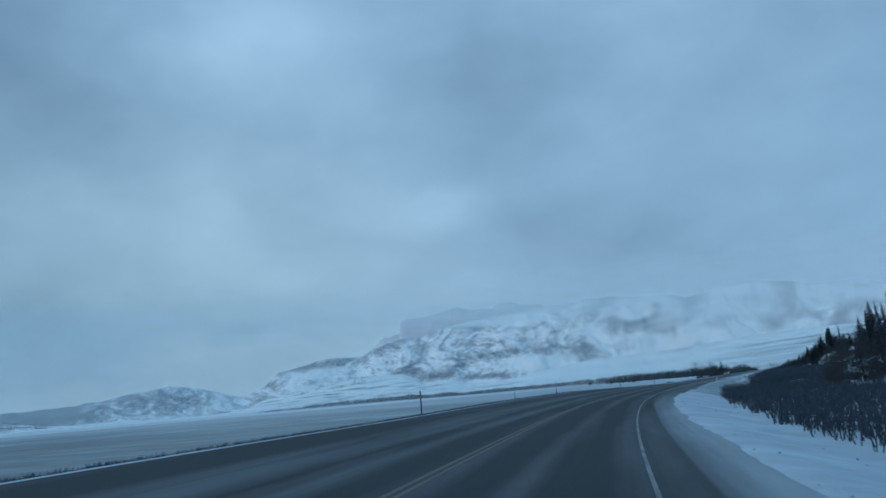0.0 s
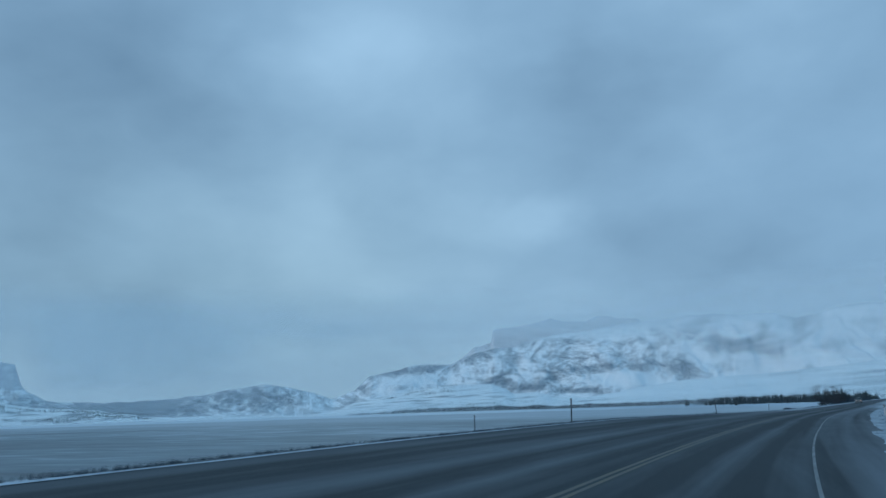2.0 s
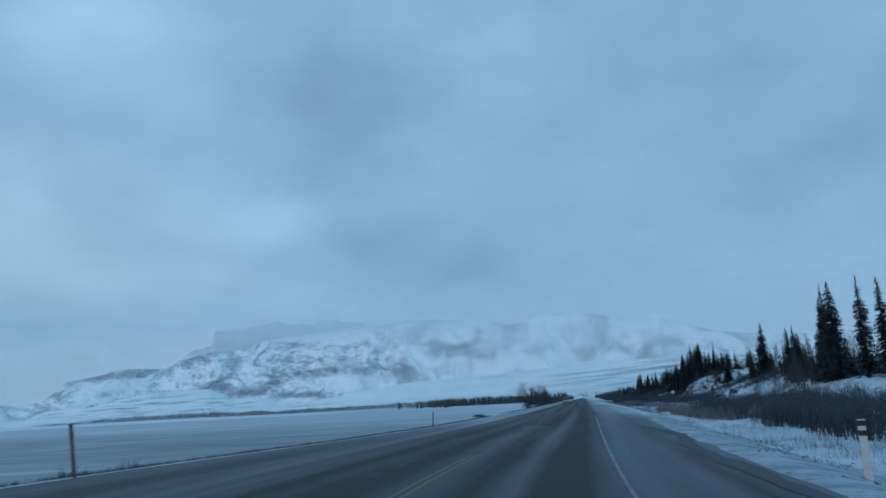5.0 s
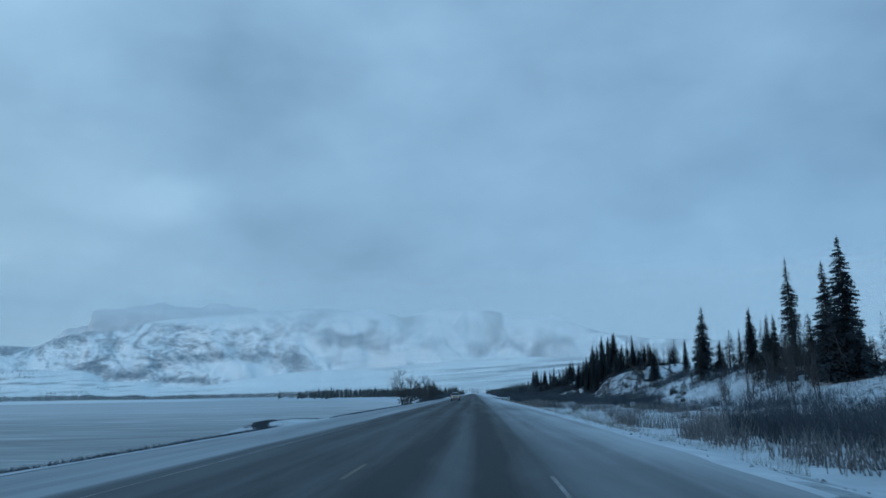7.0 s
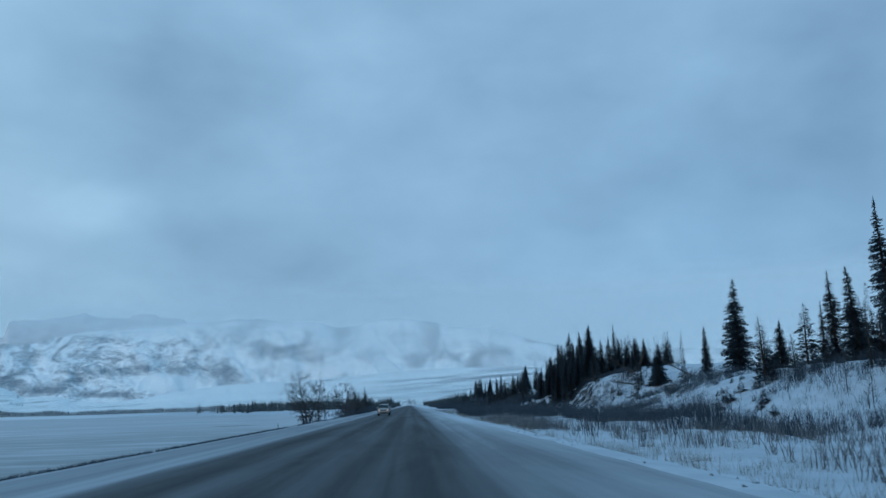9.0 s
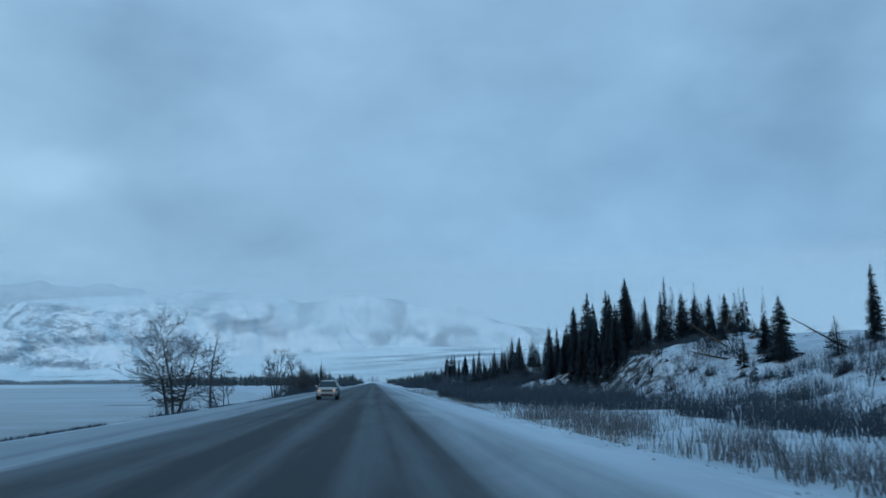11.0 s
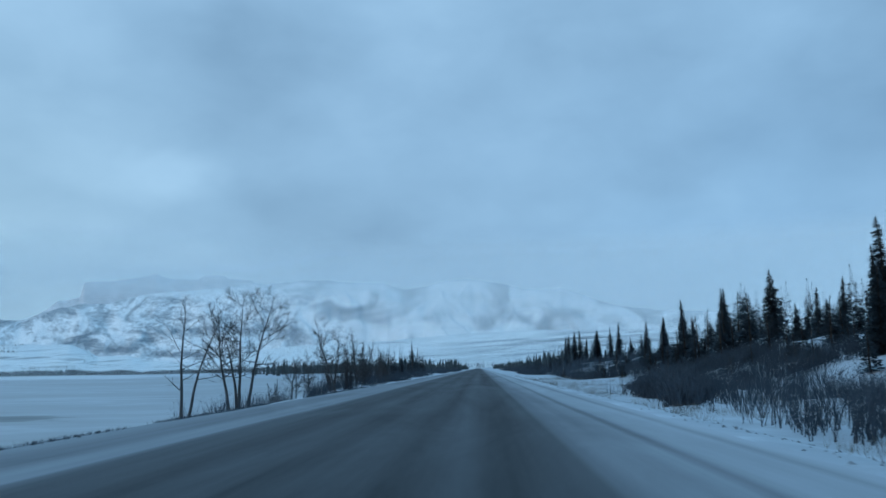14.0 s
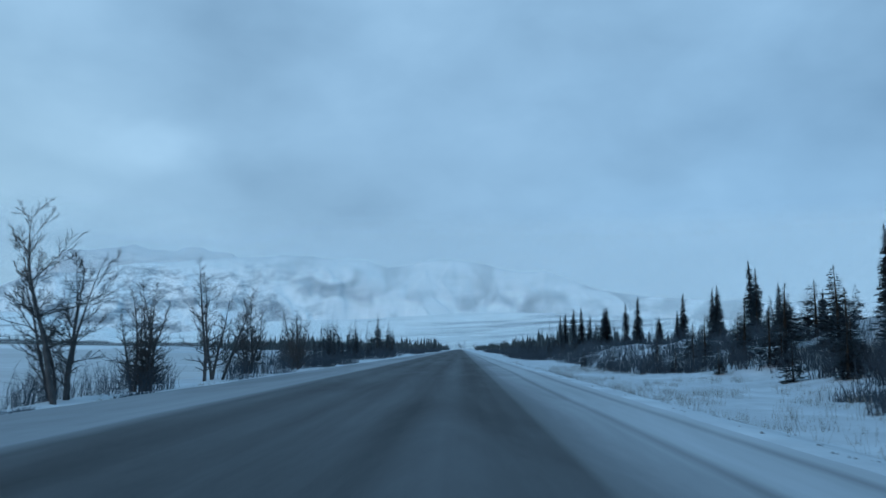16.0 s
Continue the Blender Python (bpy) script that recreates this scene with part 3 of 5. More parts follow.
# ---- the ground, the road, the lake ----
S_LINE = np.concatenate([np.arange(-420, -200, 8.0), np.arange(-200, 330, 1.0), np.arange(330, 600, 5.0), np.arange(600, 1500, 30.0), np.arange(1500, 4600, 150.0)])
A_LINE = np.concatenate([[-3500, -2000, -1000, -500, -250, -120, -80, -60, -45, -35, -28, -24], np.arange(-21, -5, 0.5), [-4, -2, 0, 2, 4],
                         np.arange(5, 14, 0.5), np.arange(14, 62, 1.0), np.arange(62, 130, 4.0), np.arange(130, 620, 20.0)])
SS, AA = np.meshgrid(S_LINE, A_LINE, indexing="ij")
GX, GY = on_road(SS, AA)
GZ = land(SS, AA) - 0.08 * ((AA > -left_edge(SS) + 0.3) & (AA < right_edge(SS) - 0.3))
ground = new("ground", mesh_of("ground", np.stack([GX, GY, GZ], -1).reshape(-1, 3), sheet(*SS.shape)[:, ::-1], M_SNOW, True))
ground.data.materials.append(M_KNOLL)
mid_across = ((AA[:-1, :-1] + AA[:-1, 1:]) / 2).ravel()
ground.data.materials.append(M_GRITTY)
mid_along = ((SS[:-1, :-1] + SS[1:, :-1]) / 2).ravel()
ragged = 3.0 * fbm(mid_along / 5, mid_across / 3, 3, 19)
beside = (mid_across > 4) & (mid_across < 8.6 + ragged) & (mid_along < 8 + 4 * ragged) & (mid_along > -84 - 4 * ragged)
ground.data.polygons.foreach_set("material_index", np.where(mid_across > 19, 1, np.where(beside, 2, 0)).astype(np.int32))
tagged(ground, "snow covered roadside ground with bare patches on the knoll", "ground", kind="structure")


def ribbon(name, s, a0, a1, lift, material, n=2, wave=0.0):
    """A strip along the road between two distances from its middle."""
    a0, a1 = np.broadcast_to(a0, s.shape), np.broadcast_to(a1, s.shape)
    t = np.linspace(0, 1, n)[None, :]
    across = a0[:, None] * (1 - t) + a1[:, None] * t
    if wave:
        across = across + wave * (fbm(s / 3.1, s * 0 + 2, 3, 21)[:, None] - 0.5) * (np.abs(t - 0.5) > 0.49)
    ss = np.repeat(s[:, None], n, 1)
    x, y = on_road(ss, across)
    z = bank(ss) * (2.2 - across) + lift
    uv = np.stack([across, ss], -1).reshape(-1, 2)
    return mesh_of(name, np.stack([x, y, z], -1).reshape(-1, 3), sheet(len(s), n)[:, ::-1], material, True, uv)


S_ROAD = np.concatenate([np.arange(-400, 400, 2.0), np.arange(400, 1500, 20.0), [1600, 1800, 2000]])
road = new("road", ribbon("road", S_ROAD, -left_edge(S_ROAD), right_edge(S_ROAD), 0.0, M_ROAD, 30, 0.5))
tagged(road, "two-lane asphalt highway with frosted wheel tracks and snowy shoulders", "road", kind="structure")
for s0, s1, a, w in ((-400, 15, 3.76, 0.038), (-10, 45, -3.72, 0.025)):
    tagged(new("edge_line", ribbon("edge_line", np.arange(s0, s1, 2.0), a - w, a + w, 0.006, M_WHITE_LINE)), "worn white edge line on the asphalt", "road marking", kind="structure")
for s0, s1 in [(-400, -28)] + [(s, s + 3) for s in range(-22, 20, 12)]:
    s_ = np.arange(s0, s1 + 0.1, 1.0)
    for a in (-0.16, 0.03) if s0 == -400 else (-0.10,):
        tagged(new("centre_line", ribbon("centre_line", s_, a, a + 0.10, 0.006, M_YELLOW_LINE)), "faded yellow centre line on the asphalt", "road marking", kind="structure")

tagged(new("cross_bar", ribbon("cross_bar", np.arange(-6.6, -6.2, 0.13), -0.6, 1.1, 0.006, M_WHITE_LINE)), "worn white cross bar painted on the asphalt", "road marking", kind="structure")


def rut(s0, s1, stops, wide, seed, lift, label):
    """A ragged dark wheel rut pressed through the snow."""
    along = np.arange(s0, s1, 0.5)
    on = np.interp(along, *zip(*stops)) + 0.22 * (fbm(along / 2.2, along * 0, 3, seed) - 0.5)
    half = wide * np.clip((along - s0 + 1) / 6, 0.15, 1) * np.clip((s1 + 0.5 - along) / 5, 0.15, 1) * (0.4 + 1.2 * fbm(along / 1.3, along * 0 + 3, 2, seed + 1))
    tagged(new("slush_rut", ribbon("slush_rut", along, on - half, on + half, lift, M_SLUSH)), label, "slush", kind="structure")


rut(-60, -8, ((-60, 6.9), (-33, 6.4), (-29, 6.2), (-24, 6.3), (-19.5, 6.7), (-9, 5.9)), 0.27, 27, 0.012, "dark slush rut along the snowy shoulder")
S_RIM = np.arange(-300, 30, 1.0)
rim_on = -left_edge(S_RIM) + 0.25
tagged(new("snow_rim", ribbon("snow_rim", S_RIM, rim_on - 0.10 + 0.12 * (fbm(S_RIM / 3, S_RIM * 0, 3, 23) - 0.5), rim_on + 0.10 + 0.12 * (fbm(S_RIM / 3, S_RIM * 0 + 5, 3, 23) - 0.5), 0.012, M_SNOW)),
       "thin rim of snow along the pavement edge", "snow", kind="structure")

LX, LY = np.meshgrid(np.concatenate([[-3800, -3200, -2400, -1600, -900, -500, -250, -120], np.arange(-80, -8, 4.0)]), np.concatenate([np.arange(-3600, -400, 200.0), np.arange(-400, 700, 10.0), np.arange(700, 3800, 200.0)]), indexing="ij")
LAKE_Z = -2.3
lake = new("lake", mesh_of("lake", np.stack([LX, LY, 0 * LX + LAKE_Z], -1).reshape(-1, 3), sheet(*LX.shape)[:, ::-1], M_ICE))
lake.location.z = 0.0
tagged(lake, "frozen lake with wind-swept grey ice and snow drifts", "lake", kind="structure")

# ---- mountains round the lake: bearing in degrees left of north, height in degrees over the lake ----
CREST = ((-180, 3.0), (-90, 3.5), (-60, 3.8), (-25, 3.4), (-14, 3.9), (-10, 4.4), (-8, 5.2), (-6, 5.9), (-4.5, 5.7), (-2, 6.2), (0.7, 6.7), (3, 6.4), (5.3, 5.9), (6.8, 6.5), (9, 6.45), (12, 6.7), (15.5, 6.4), (17.2, 6.25),
         (20.2, 5.95), (22.5, 5.75), (24.9, 5.2), (25.5, 4.95), (27.1, 4.85), (28.4, 4.7), (29.3, 4.4), (30.6, 3.8), (32.6, 3.9), (34.2, 3.6), (36.8, 3.0), (37.9, 2.0), (39.6, 1.5), (42.6, 2.4), (44.5, 2.65), (47.3, 2.25),
         (49, 1.9), (53.6, 1.6), (56.9, 1.6), (59, 1.8), (60.4, 2.6), (75, 4.8), (110, 3.5), (180, 3.0))
CLIFF = ((15.0, 5.6), (16.2, 6.35), (17.4, 6.45), (18.2, 6.72), (19.2, 6.70), (20.2, 6.42), (21.6, 6.45), (22.6, 6.72), (23.4, 6.6), (24.3, 6.40), (26.0, 6.15), (27.1, 6.1), (27.35, 5.0), (28.4, 4.85), (29.6, 4.0), (30.4, 3.0))
FOOT = ((-180, 1.0), (-30, 1.4), (-12, 2.45), (-10, 2.5), (-5.5, 2.62), (0, 2.55), (4.9, 2.2), (7, 2.0), (9, 1.97), (13.7, 1.72), (16.7, 1.36), (18.8, 0.98), (20.6, 0.75), (22.6, 0.85), (24, 1.2), (25.9, 1.2), (26.5, 1.55), (27.6, 2.0),
        (31.3, 2.0), (34.7, 1.5), (38.2, 0.87), (39.9, 0.25), (43, 0.1), (45.3, 0.15), (47.6, 0.3), (51, 0.2), (53, 0.32), (54.8, 0.64), (56.6, 0.9), (58.6, 1.0), (61.1, 1.25), (63.1, 1.84), (65, 2.2), (75, 1.2), (180, 0.8))
FOOT_R, CREST_R = 3800.0, 4450.0


def table(rows, az):
    x, y = zip(*rows)
    return np.interp(az, x, y)


def shore_r(az):
    return 3230 + 120 * (fbm(az / 6 + 40, az * 0 + 1, 3, 31) - 0.5)


def foot_z(az, r):
    """Height of the foothills at a bearing and distance."""
    top = np.tan(np.radians(table(FOOT, az) + 0.10 * (fbm(az * 1.3, az * 0 + 6, 4, 35) - 0.5))) * FOOT_R
    t = np.clip((r - shore_r(az)) / (FOOT_R - shore_r(az)), 0, 1)
    rolling = fbm(az * 0.8, r / 190, 4, 33) - 0.5
    return -3.2 + (top + 3.2) * (0.55 * t + 0.45 * ease(0, 1, t)) + 16 * rolling * np.sin(np.pi * t) - 0.30 * np.maximum(r - FOOT_R, 0)


def by_bearing(az, r, z):
    """World points round the lake."""
    return np.stack([-np.sin(np.radians(az)) * r, 60 + np.cos(np.radians(az)) * r, z], -1)


def far_land(name, az, radii, height, material, label, category):
    """A sheet of far ground over bearing and distance, that carries both angles for its paint."""
    rr, zz = np.meshgrid(radii, az, indexing="ij")
    h = height(zz, rr)
    uv = np.stack([zz, np.degrees(np.arctan2(h - 1.5, rr))], -1).reshape(-1, 2)
    ob = new(name, mesh_of(name, by_bearing(zz, rr, h).reshape(-1, 3), sheet(*rr.shape)[:, ::-1], material, True, uv))
    return tagged(ob, label, category, kind="structure")


AZ = np.concatenate([np.arange(-180, -24, 3.0), np.arange(-24, 69, 0.11), np.arange(69, 181, 3.0)])
far_land("foothills", AZ, np.concatenate([np.arange(3120, 3840, 24.0), [3900]]), foot_z, M_FOOTHILL, "snowy foothills with dark ledges along the far lake shore", "hills")


def massif_z(az, r):
    x, y = -np.sin(np.radians(az)) * r, np.cos(np.radians(az)) * r
    wx, wy = x + 120 * (fbm(x / 240, y / 240, 3, 51) - 0.5), y + 120 * (fbm(x / 240 + 7, y / 240, 3, 52) - 0.5)
    ridged = 1 - np.abs(2 * fbm(wx / 420, wy / 420, 6, 41, 0.50) - 1)
    gully = 1 - np.abs(2 * fbm(wx / 130 + 9, wy / 130, 5, 43, 0.48) - 1)
    main = ease(3640, CREST_R, r + 200 * (fbm(x / 380, y / 380, 3, 47) - 0.5) * np.sin(np.pi * np.clip((r - 3640) / (CREST_R - 3640), 0, 1)))
    top = np.tan(np.radians(table(CREST, az) + 0.22 * (fbm(az * 1.1, az * 0 + 2, 4, 45) - 0.5))) * CREST_R
    side = np.sin(np.pi * np.clip(main, 0, 1) ** 0.8)
    return top * (0.5 * main + 0.5 * main ** 1.5) + top * side * (0.42 * (ridged - 0.70) + 0.16 * (gully - 0.68)) - 20 - 0.8 * np.maximum(r - CREST_R, 0)


far_land("mountain", AZ, np.concatenate([np.arange(3640, 4460, 11.0), [4500]]), massif_z, M_MOUNTAIN, "snowy rock mountain range across the frozen lake", "mountain")


def cliff_z(az, r):
    top = np.tan(np.radians(table(CLIFF, az) + 0.34 * (fbm(az * 2.2, az * 0 + 9, 5, 49, 0.6) - 0.5))) * 4600
    return top * ease(4480, 4600, r) ** 0.7


far_land("mountain_cliff", np.arange(15.0, 30.5, 0.08), np.arange(4480, 4601, 20.0), cliff_z, M_FAR_RIDGE, "grey cliff behind the snowy crest, coloured pale for haze", "mountain")


def butte_z(az, r):
    return np.tan(np.radians(np.interp(az, [59.8, 60.5, 61.0, 62.3, 64, 69], [1.5, 2.6, 3.95, 4.2, 4.1, 4.3]) + 0.2 * (fbm(az * 1.9, az * 0, 3, 53) - 0.5))) * 4400 * ease(4250, 4400, r) ** 0.6


far_land("mountain_cliff", np.arange(59.8, 69, 0.1), np.arange(4250, 4401, 25.0), butte_z, M_FAR_RIDGE, "dark flat-topped mountain in low cloud", "mountain")

# added sheets before the summits stand in for low cloud and distance haze
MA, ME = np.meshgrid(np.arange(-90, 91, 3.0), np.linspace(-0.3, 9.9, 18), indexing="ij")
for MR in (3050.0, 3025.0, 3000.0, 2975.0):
    veil = mesh_of("cloud_haze_sheet", by_bearing(MA, MR, np.tan(np.radians(ME)) * MR).reshape(-1, 3), sheet(*MA.shape), M_MIST, True, np.stack([MA / 10, ME / 10], -1).reshape(-1, 2))
    tagged(new("cloud_haze_sheet", veil), "see-through sheet standing in for low cloud and haze over the mountains", "cloud", kind="structure")

# ---- plants ----


def sticks(p0, p1, r0, r1, sides=3):
    """Tapered rods from p0 to p1: vertices and quads."""
    p0, p1 = np.asarray(p0, float), np.asarray(p1, float)
    n = len(p0)
    ax = p1 - p0
    ax = ax / np.maximum(np.linalg.norm(ax, axis=1, keepdims=True), 1e-9)
    ref = np.where(np.abs(ax[:, 2:3]) < 0.9, np.array([[0, 0, 1.0]]), np.array([[1.0, 0, 0]]))
    u = np.cross(ax, ref)
    u = u / np.linalg.norm(u, axis=1, keepdims=True)
    v = np.cross(ax, u)
    a = np.arange(sides) * 2 * np.pi / sides
    ring = u[:, None] * np.cos(a)[None, :, None] + v[:, None] * np.sin(a)[None, :, None]
    lo = p0[:, None] + ring * np.broadcast_to(r0, n)[:, None, None]
    hi = p1[:, None] + ring * np.broadcast_to(r1, n)[:, None, None]
    verts = np.concatenate([lo, hi], 1).reshape(-1, 3)
    i = np.arange(sides)
    q = np.stack([i, (i + 1) % sides, (i + 1) % sides + sides, i + sides], -1)
    faces = (np.arange(n)[:, None, None] * 2 * sides + q[None]).reshape(-1, 4)
    return verts, faces


def spruce_meshes(seed, slim=1.0, thin=0.06, ragged=0.38, fine=True):
    """A spruce one unit high: trunk and crown of drooping sprays. thin: how many of the boughs are missing."""
    rng = np.random.RandomState(seed)
    lean = rng.uniform(-0.02, 0.02, 2)
    zs = np.linspace(0, 1, 9)
    pts = np.stack([lean[0] * zs ** 2, lean[1] * zs ** 2, zs], -1)
    rad = 0.015 * (1 - zs) + 0.0012
    tv, tf = sticks(pts[:-1], pts[1:], rad[:-1], rad[1:], 6)
    trunk = mesh_of("spruce_trunk", tv, tf, M_BARK, True)
    verts, faces = [], []
    z = 0.05 + 0.05 * rng.rand()
    swell = rng.uniform(0.66, 1.25, 15)
    full_side = rng.uniform(0, 6.28)
    up = np.array([0, 0, 1.0])

    def leaf(a, b, c):
        faces.append((len(verts), len(verts) + 1, len(verts) + 2))
        verts.extend((a, b, c))

    while z < 0.985:
        top = 1 - z
        reach = slim * (0.008 + 0.160 * top ** 0.90) * np.interp(z, np.linspace(0, 1, 15), swell)
        if z < 0.12:
            reach *= 0.6 + 3.3 * z
        for k in range(int((7 + 12 * min(top * 1.6, 1)) * (1.0 if fine else 0.55))):
            if rng.rand() < thin:
                continue
            a = rng.uniform(0, 2 * math.pi)
            ln = reach * rng.uniform(1 - ragged, 1 + ragged) * (1 + 0.16 * math.cos(a - full_side))
            fall = ln * rng.uniform(0.05, 0.55) * (0.25 + top)
            d, side = np.array([math.cos(a), math.sin(a), 0]), np.array([-math.sin(a), math.cos(a), 0])
            root = np.array([lean[0] * z * z, lean[1] * z * z, z + rng.uniform(-0.008, 0.008)])
            w = ln * rng.uniform(0.15, 0.27) + 0.004
            if fine:
                leaf(root + up * 0.002, root - up * 0.002, root + d * ln * 0.8 - up * fall)
            for f in ((0.12, 0.27, 0.42, 0.57, 0.72) if fine else (0.2, 0.55)):
                hang = fall * math.sin(f * 2.1) / math.sin(2.1) if f < 0.8 else fall
                at = root + d * ln * f - up * hang
                on = at + d * ln * (0.20 if fine else 0.45) - up * fall * 0.10
                for sgn in (-1, 1):
                    out = at + d * ln * rng.uniform(0.10, 0.26) + side * sgn * w * (1.15 - 0.75 * f) * rng.uniform(0.6, 1.2) - up * w * rng.uniform(0.25, 0.85)
                    leaf(at, on, out)
            leaf(root + d * ln * 0.72 - up * fall * 0.95 + side * w * 0.25, root + d * ln * 0.72 - up * fall * 0.95 - side * w * 0.25, root + d * ln * 1.06 - up * fall * 0.8)
        z += (0.009 + 0.011 * top + 0.006 * rng.rand()) * (1.0 if fine else 1.5)
    tip = np.array([lean[0], lean[1], 0.0])
    for q in (0, 2.1, 4.2):
        leaf(tip + np.array([0.006 * math.cos(q), 0.006 * math.sin(q), 0.95]), tip + np.array([0.006 * math.cos(q + 2.1), 0.006 * math.sin(q + 2.1), 0.95]), tip + up * 1.01)
    return trunk, mesh_of("spruce_crown", np.array(verts), np.array(faces), M_NEEDLE)


KIND_ROWS = ((1, 1.0, 0.06, 0.38), (2, 0.8, 0.06, 0.38), (3, 1.15, 0.05, 0.38), (4, 0.68, 0.1, 0.4), (5, 0.9, 0.0, 0.45), (6, 0.60, 0.34, 0.5), (7, 0.75, 0.02, 0.4))
SPRUCE_KINDS = [spruce_meshes(*row) for row in KIND_ROWS]
SPRUCE_COARSE = [spruce_meshes(row[0] + 20, *row[1:], False) for row in KIND_ROWS]
SPRUCE_LABELS = {5: "sparse half-dead spruce with thin needles"}


def spruce(kind, x, y, top, girth=1.0, base=None, label="dark green spruce tree on snowy ground", group="spruces on the knoll"):
    """A spruce whose tip reaches the height top."""
    rng = np.random.RandomState(int(abs(x * 31 + y * 17)) % 9999)
    z = (ground_at(x, y) if base is None else base) - 0.15
    high = max(top - z, 1.2)
    wide = 1.25 * girth * high * (1.0 if high > 6 else 1.2)
    root = new("spruce_tree")
    root.matrix_basis = Matrix.Translation((x, y, z)) @ Matrix.Rotation(rng.uniform(0, 6.28), 4, "Z") @ Matrix.Diagonal((wide, wide, high, 1))
    trunk, crown = (SPRUCE_KINDS if group == "spruces on the knoll" else SPRUCE_COARSE)[kind]
    part("trunk", trunk, root)
    part("crown", crown, root)
    return tagged(root, SPRUCE_LABELS.get(kind, label), "tree", group)


def spruce_stand(name, rows, label):
    """Spruces too far or too close together to count, joined: kind, x, y, height, girth."""
    vs, fs, off = [], [], 0
    for kind, x, y, high, girth in rows:
        me = SPRUCE_COARSE[kind][1]
        co, ix = np.empty(len(me.vertices) * 3, np.float32), np.empty(len(me.loops), np.int32)
        me.vertices.foreach_get("co", co)
        me.loops.foreach_get("vertex_index", ix)
        a = (x * 7.3 + y * 3.1) % 6.28
        co = co.reshape(-1, 3)
        turned = np.stack([co[:, 0] * math.cos(a) - co[:, 1] * math.sin(a), co[:, 0] * math.sin(a) + co[:, 1] * math.cos(a), co[:, 2]], -1)
        wide = 1.15 * girth * high * (1.0 if high > 6 else 1.25)
        vs.append(turned * np.array([wide, wide, high]) + np.array([x, y, ground_at(x, y) - 0.15]))
        fs.append(ix.reshape(-1, 3) + off)
        off += len(co)
    return tagged(new(name, mesh_of(name, np.concatenate(vs), np.concatenate(fs), M_NEEDLE)), label, "trees", kind="stuff")


# spruces on the knoll: kind, x, y, height of the tip, girth
for row in ((0, 48.4, 156, 17.9, 1.0), (3, 50.5, 135, 15.4, 1.0), (1, 46.5, 124, 14.0, 1.1), (6, 46, 116, 12.3, 1.0), (6, 45, 110.5, 11.9, 1.0), 
            (1, 46, 101, 11, 1.1), (2, 46, 97, 8.5, 1.2), (0, 44.8, 93.2, 16.6, 0.85), (2, 45.6, 90.3, 19.2, 0.85), (5, 47, 131, 11.4, 1.0), (4, 46, 139, 10.2, 1.1),
            (1, 47, 165, 12.0, 1.0), (2, 42, 172, 9.9, 1.25), (2, 43, 177, 8.6, 1.1), (1, 42.5, 188, 9.7, 0.9), (3, 58, 136, 24.3, 0.9), (3, 46, 78, 18.2, 0.9), (1, 47, 72, 17.0, 0.9)):
    spruce(*row)
for row in ((0, 46, 192, 12.4, 1.0), (4, 45, 194.5, 12.6, 1.0), (1, 44, 197, 12.0, 1.0), (0, 43, 199, 13.1, 1.0), (5, 45.1, 210, 16.9, 0.9), (3, 43, 206, 14.4, 1.0),
            (1, 42.5, 211, 14.0, 1.0), (2, 40.9, 214.6, 16.9, 1.0), (0, 42, 218, 17.8, 1.0), (6, 41, 223, 15.9, 1.1), (0, 42, 229, 17.2, 1.0), (1, 42, 236, 15.6, 1.0),
            (0, 39.1, 239, 15.3, 1.1), (4, 42, 241, 18.3, 1.0), (1, 42.5, 252, 15.9, 1.0)):
    spruce(*row)
for row in ((6, 42, 260, 10.8, 1.0), (4, 43, 266, 8.8, 1.2), (1, 43, 269, 10.5, 1.0), (4, 43, 275, 9.0, 1.1), (0, 37.5, 286.5, 12.2, 1.0), (1, 38.6, 290.6, 12.6, 1.0),
            (0, 46.2, 292, 15.5, 1.1), (3, 43, 312, 8.7, 1.0), (4, 43, 322, 8.5, 1.2), (1, 43.5, 325, 10.5, 1.0), (6, 45.9, 341, 15.3, 1.0),
            (3, 44, 334, 13.5, 1.0)):
    spruce(*row)
for row in ((4, 44, 351, 12.3, 1.0), (6, 46.5, 361, 12.6, 1.0), (1, 45, 374, 12.7, 1.0), (0, 43, 384, 8.8, 1.0), (1, 43, 371, 9.2, 1.0), (1, 44, 408, 14.3, 1.0), (3, 43.1, 416, 13.5, 1.0),
            (2, 42, 435, 13.2, 1.0), (0, 43, 444, 13.6, 1.0), (6, 42, 463, 12.0, 1.0), (1, 41, 472, 15.0, 1.0), (0, 42, 497, 15.8, 1.0), (4, 42, 520, 15.6, 1.0), (1, 44, 550, 16.0, 1.0)):
    spruce(*row)
# the front of the stand, lower on the slope
for row in ((0, 36.5, 207, 12.6, 0.9), (1, 35.0, 211, 11.4, 1.0), (6, 37.0, 213, 13.2, 1.0), (4, 34.0, 216, 9.8, 1.0), (0, 36.5, 219, 12.8, 0.9), (2, 34.5, 222, 10.6, 0.9), (1, 36.8, 226, 12.4, 1.0),
            (6, 34.5, 229, 10.2, 1.1), (0, 36.0, 233, 11.8, 0.9), (4, 34.0, 237, 9.4, 1.0), (1, 36.5, 242, 11.5, 1.0), (3, 34.5, 204, 9.6, 1.1)):
    spruce(*row)
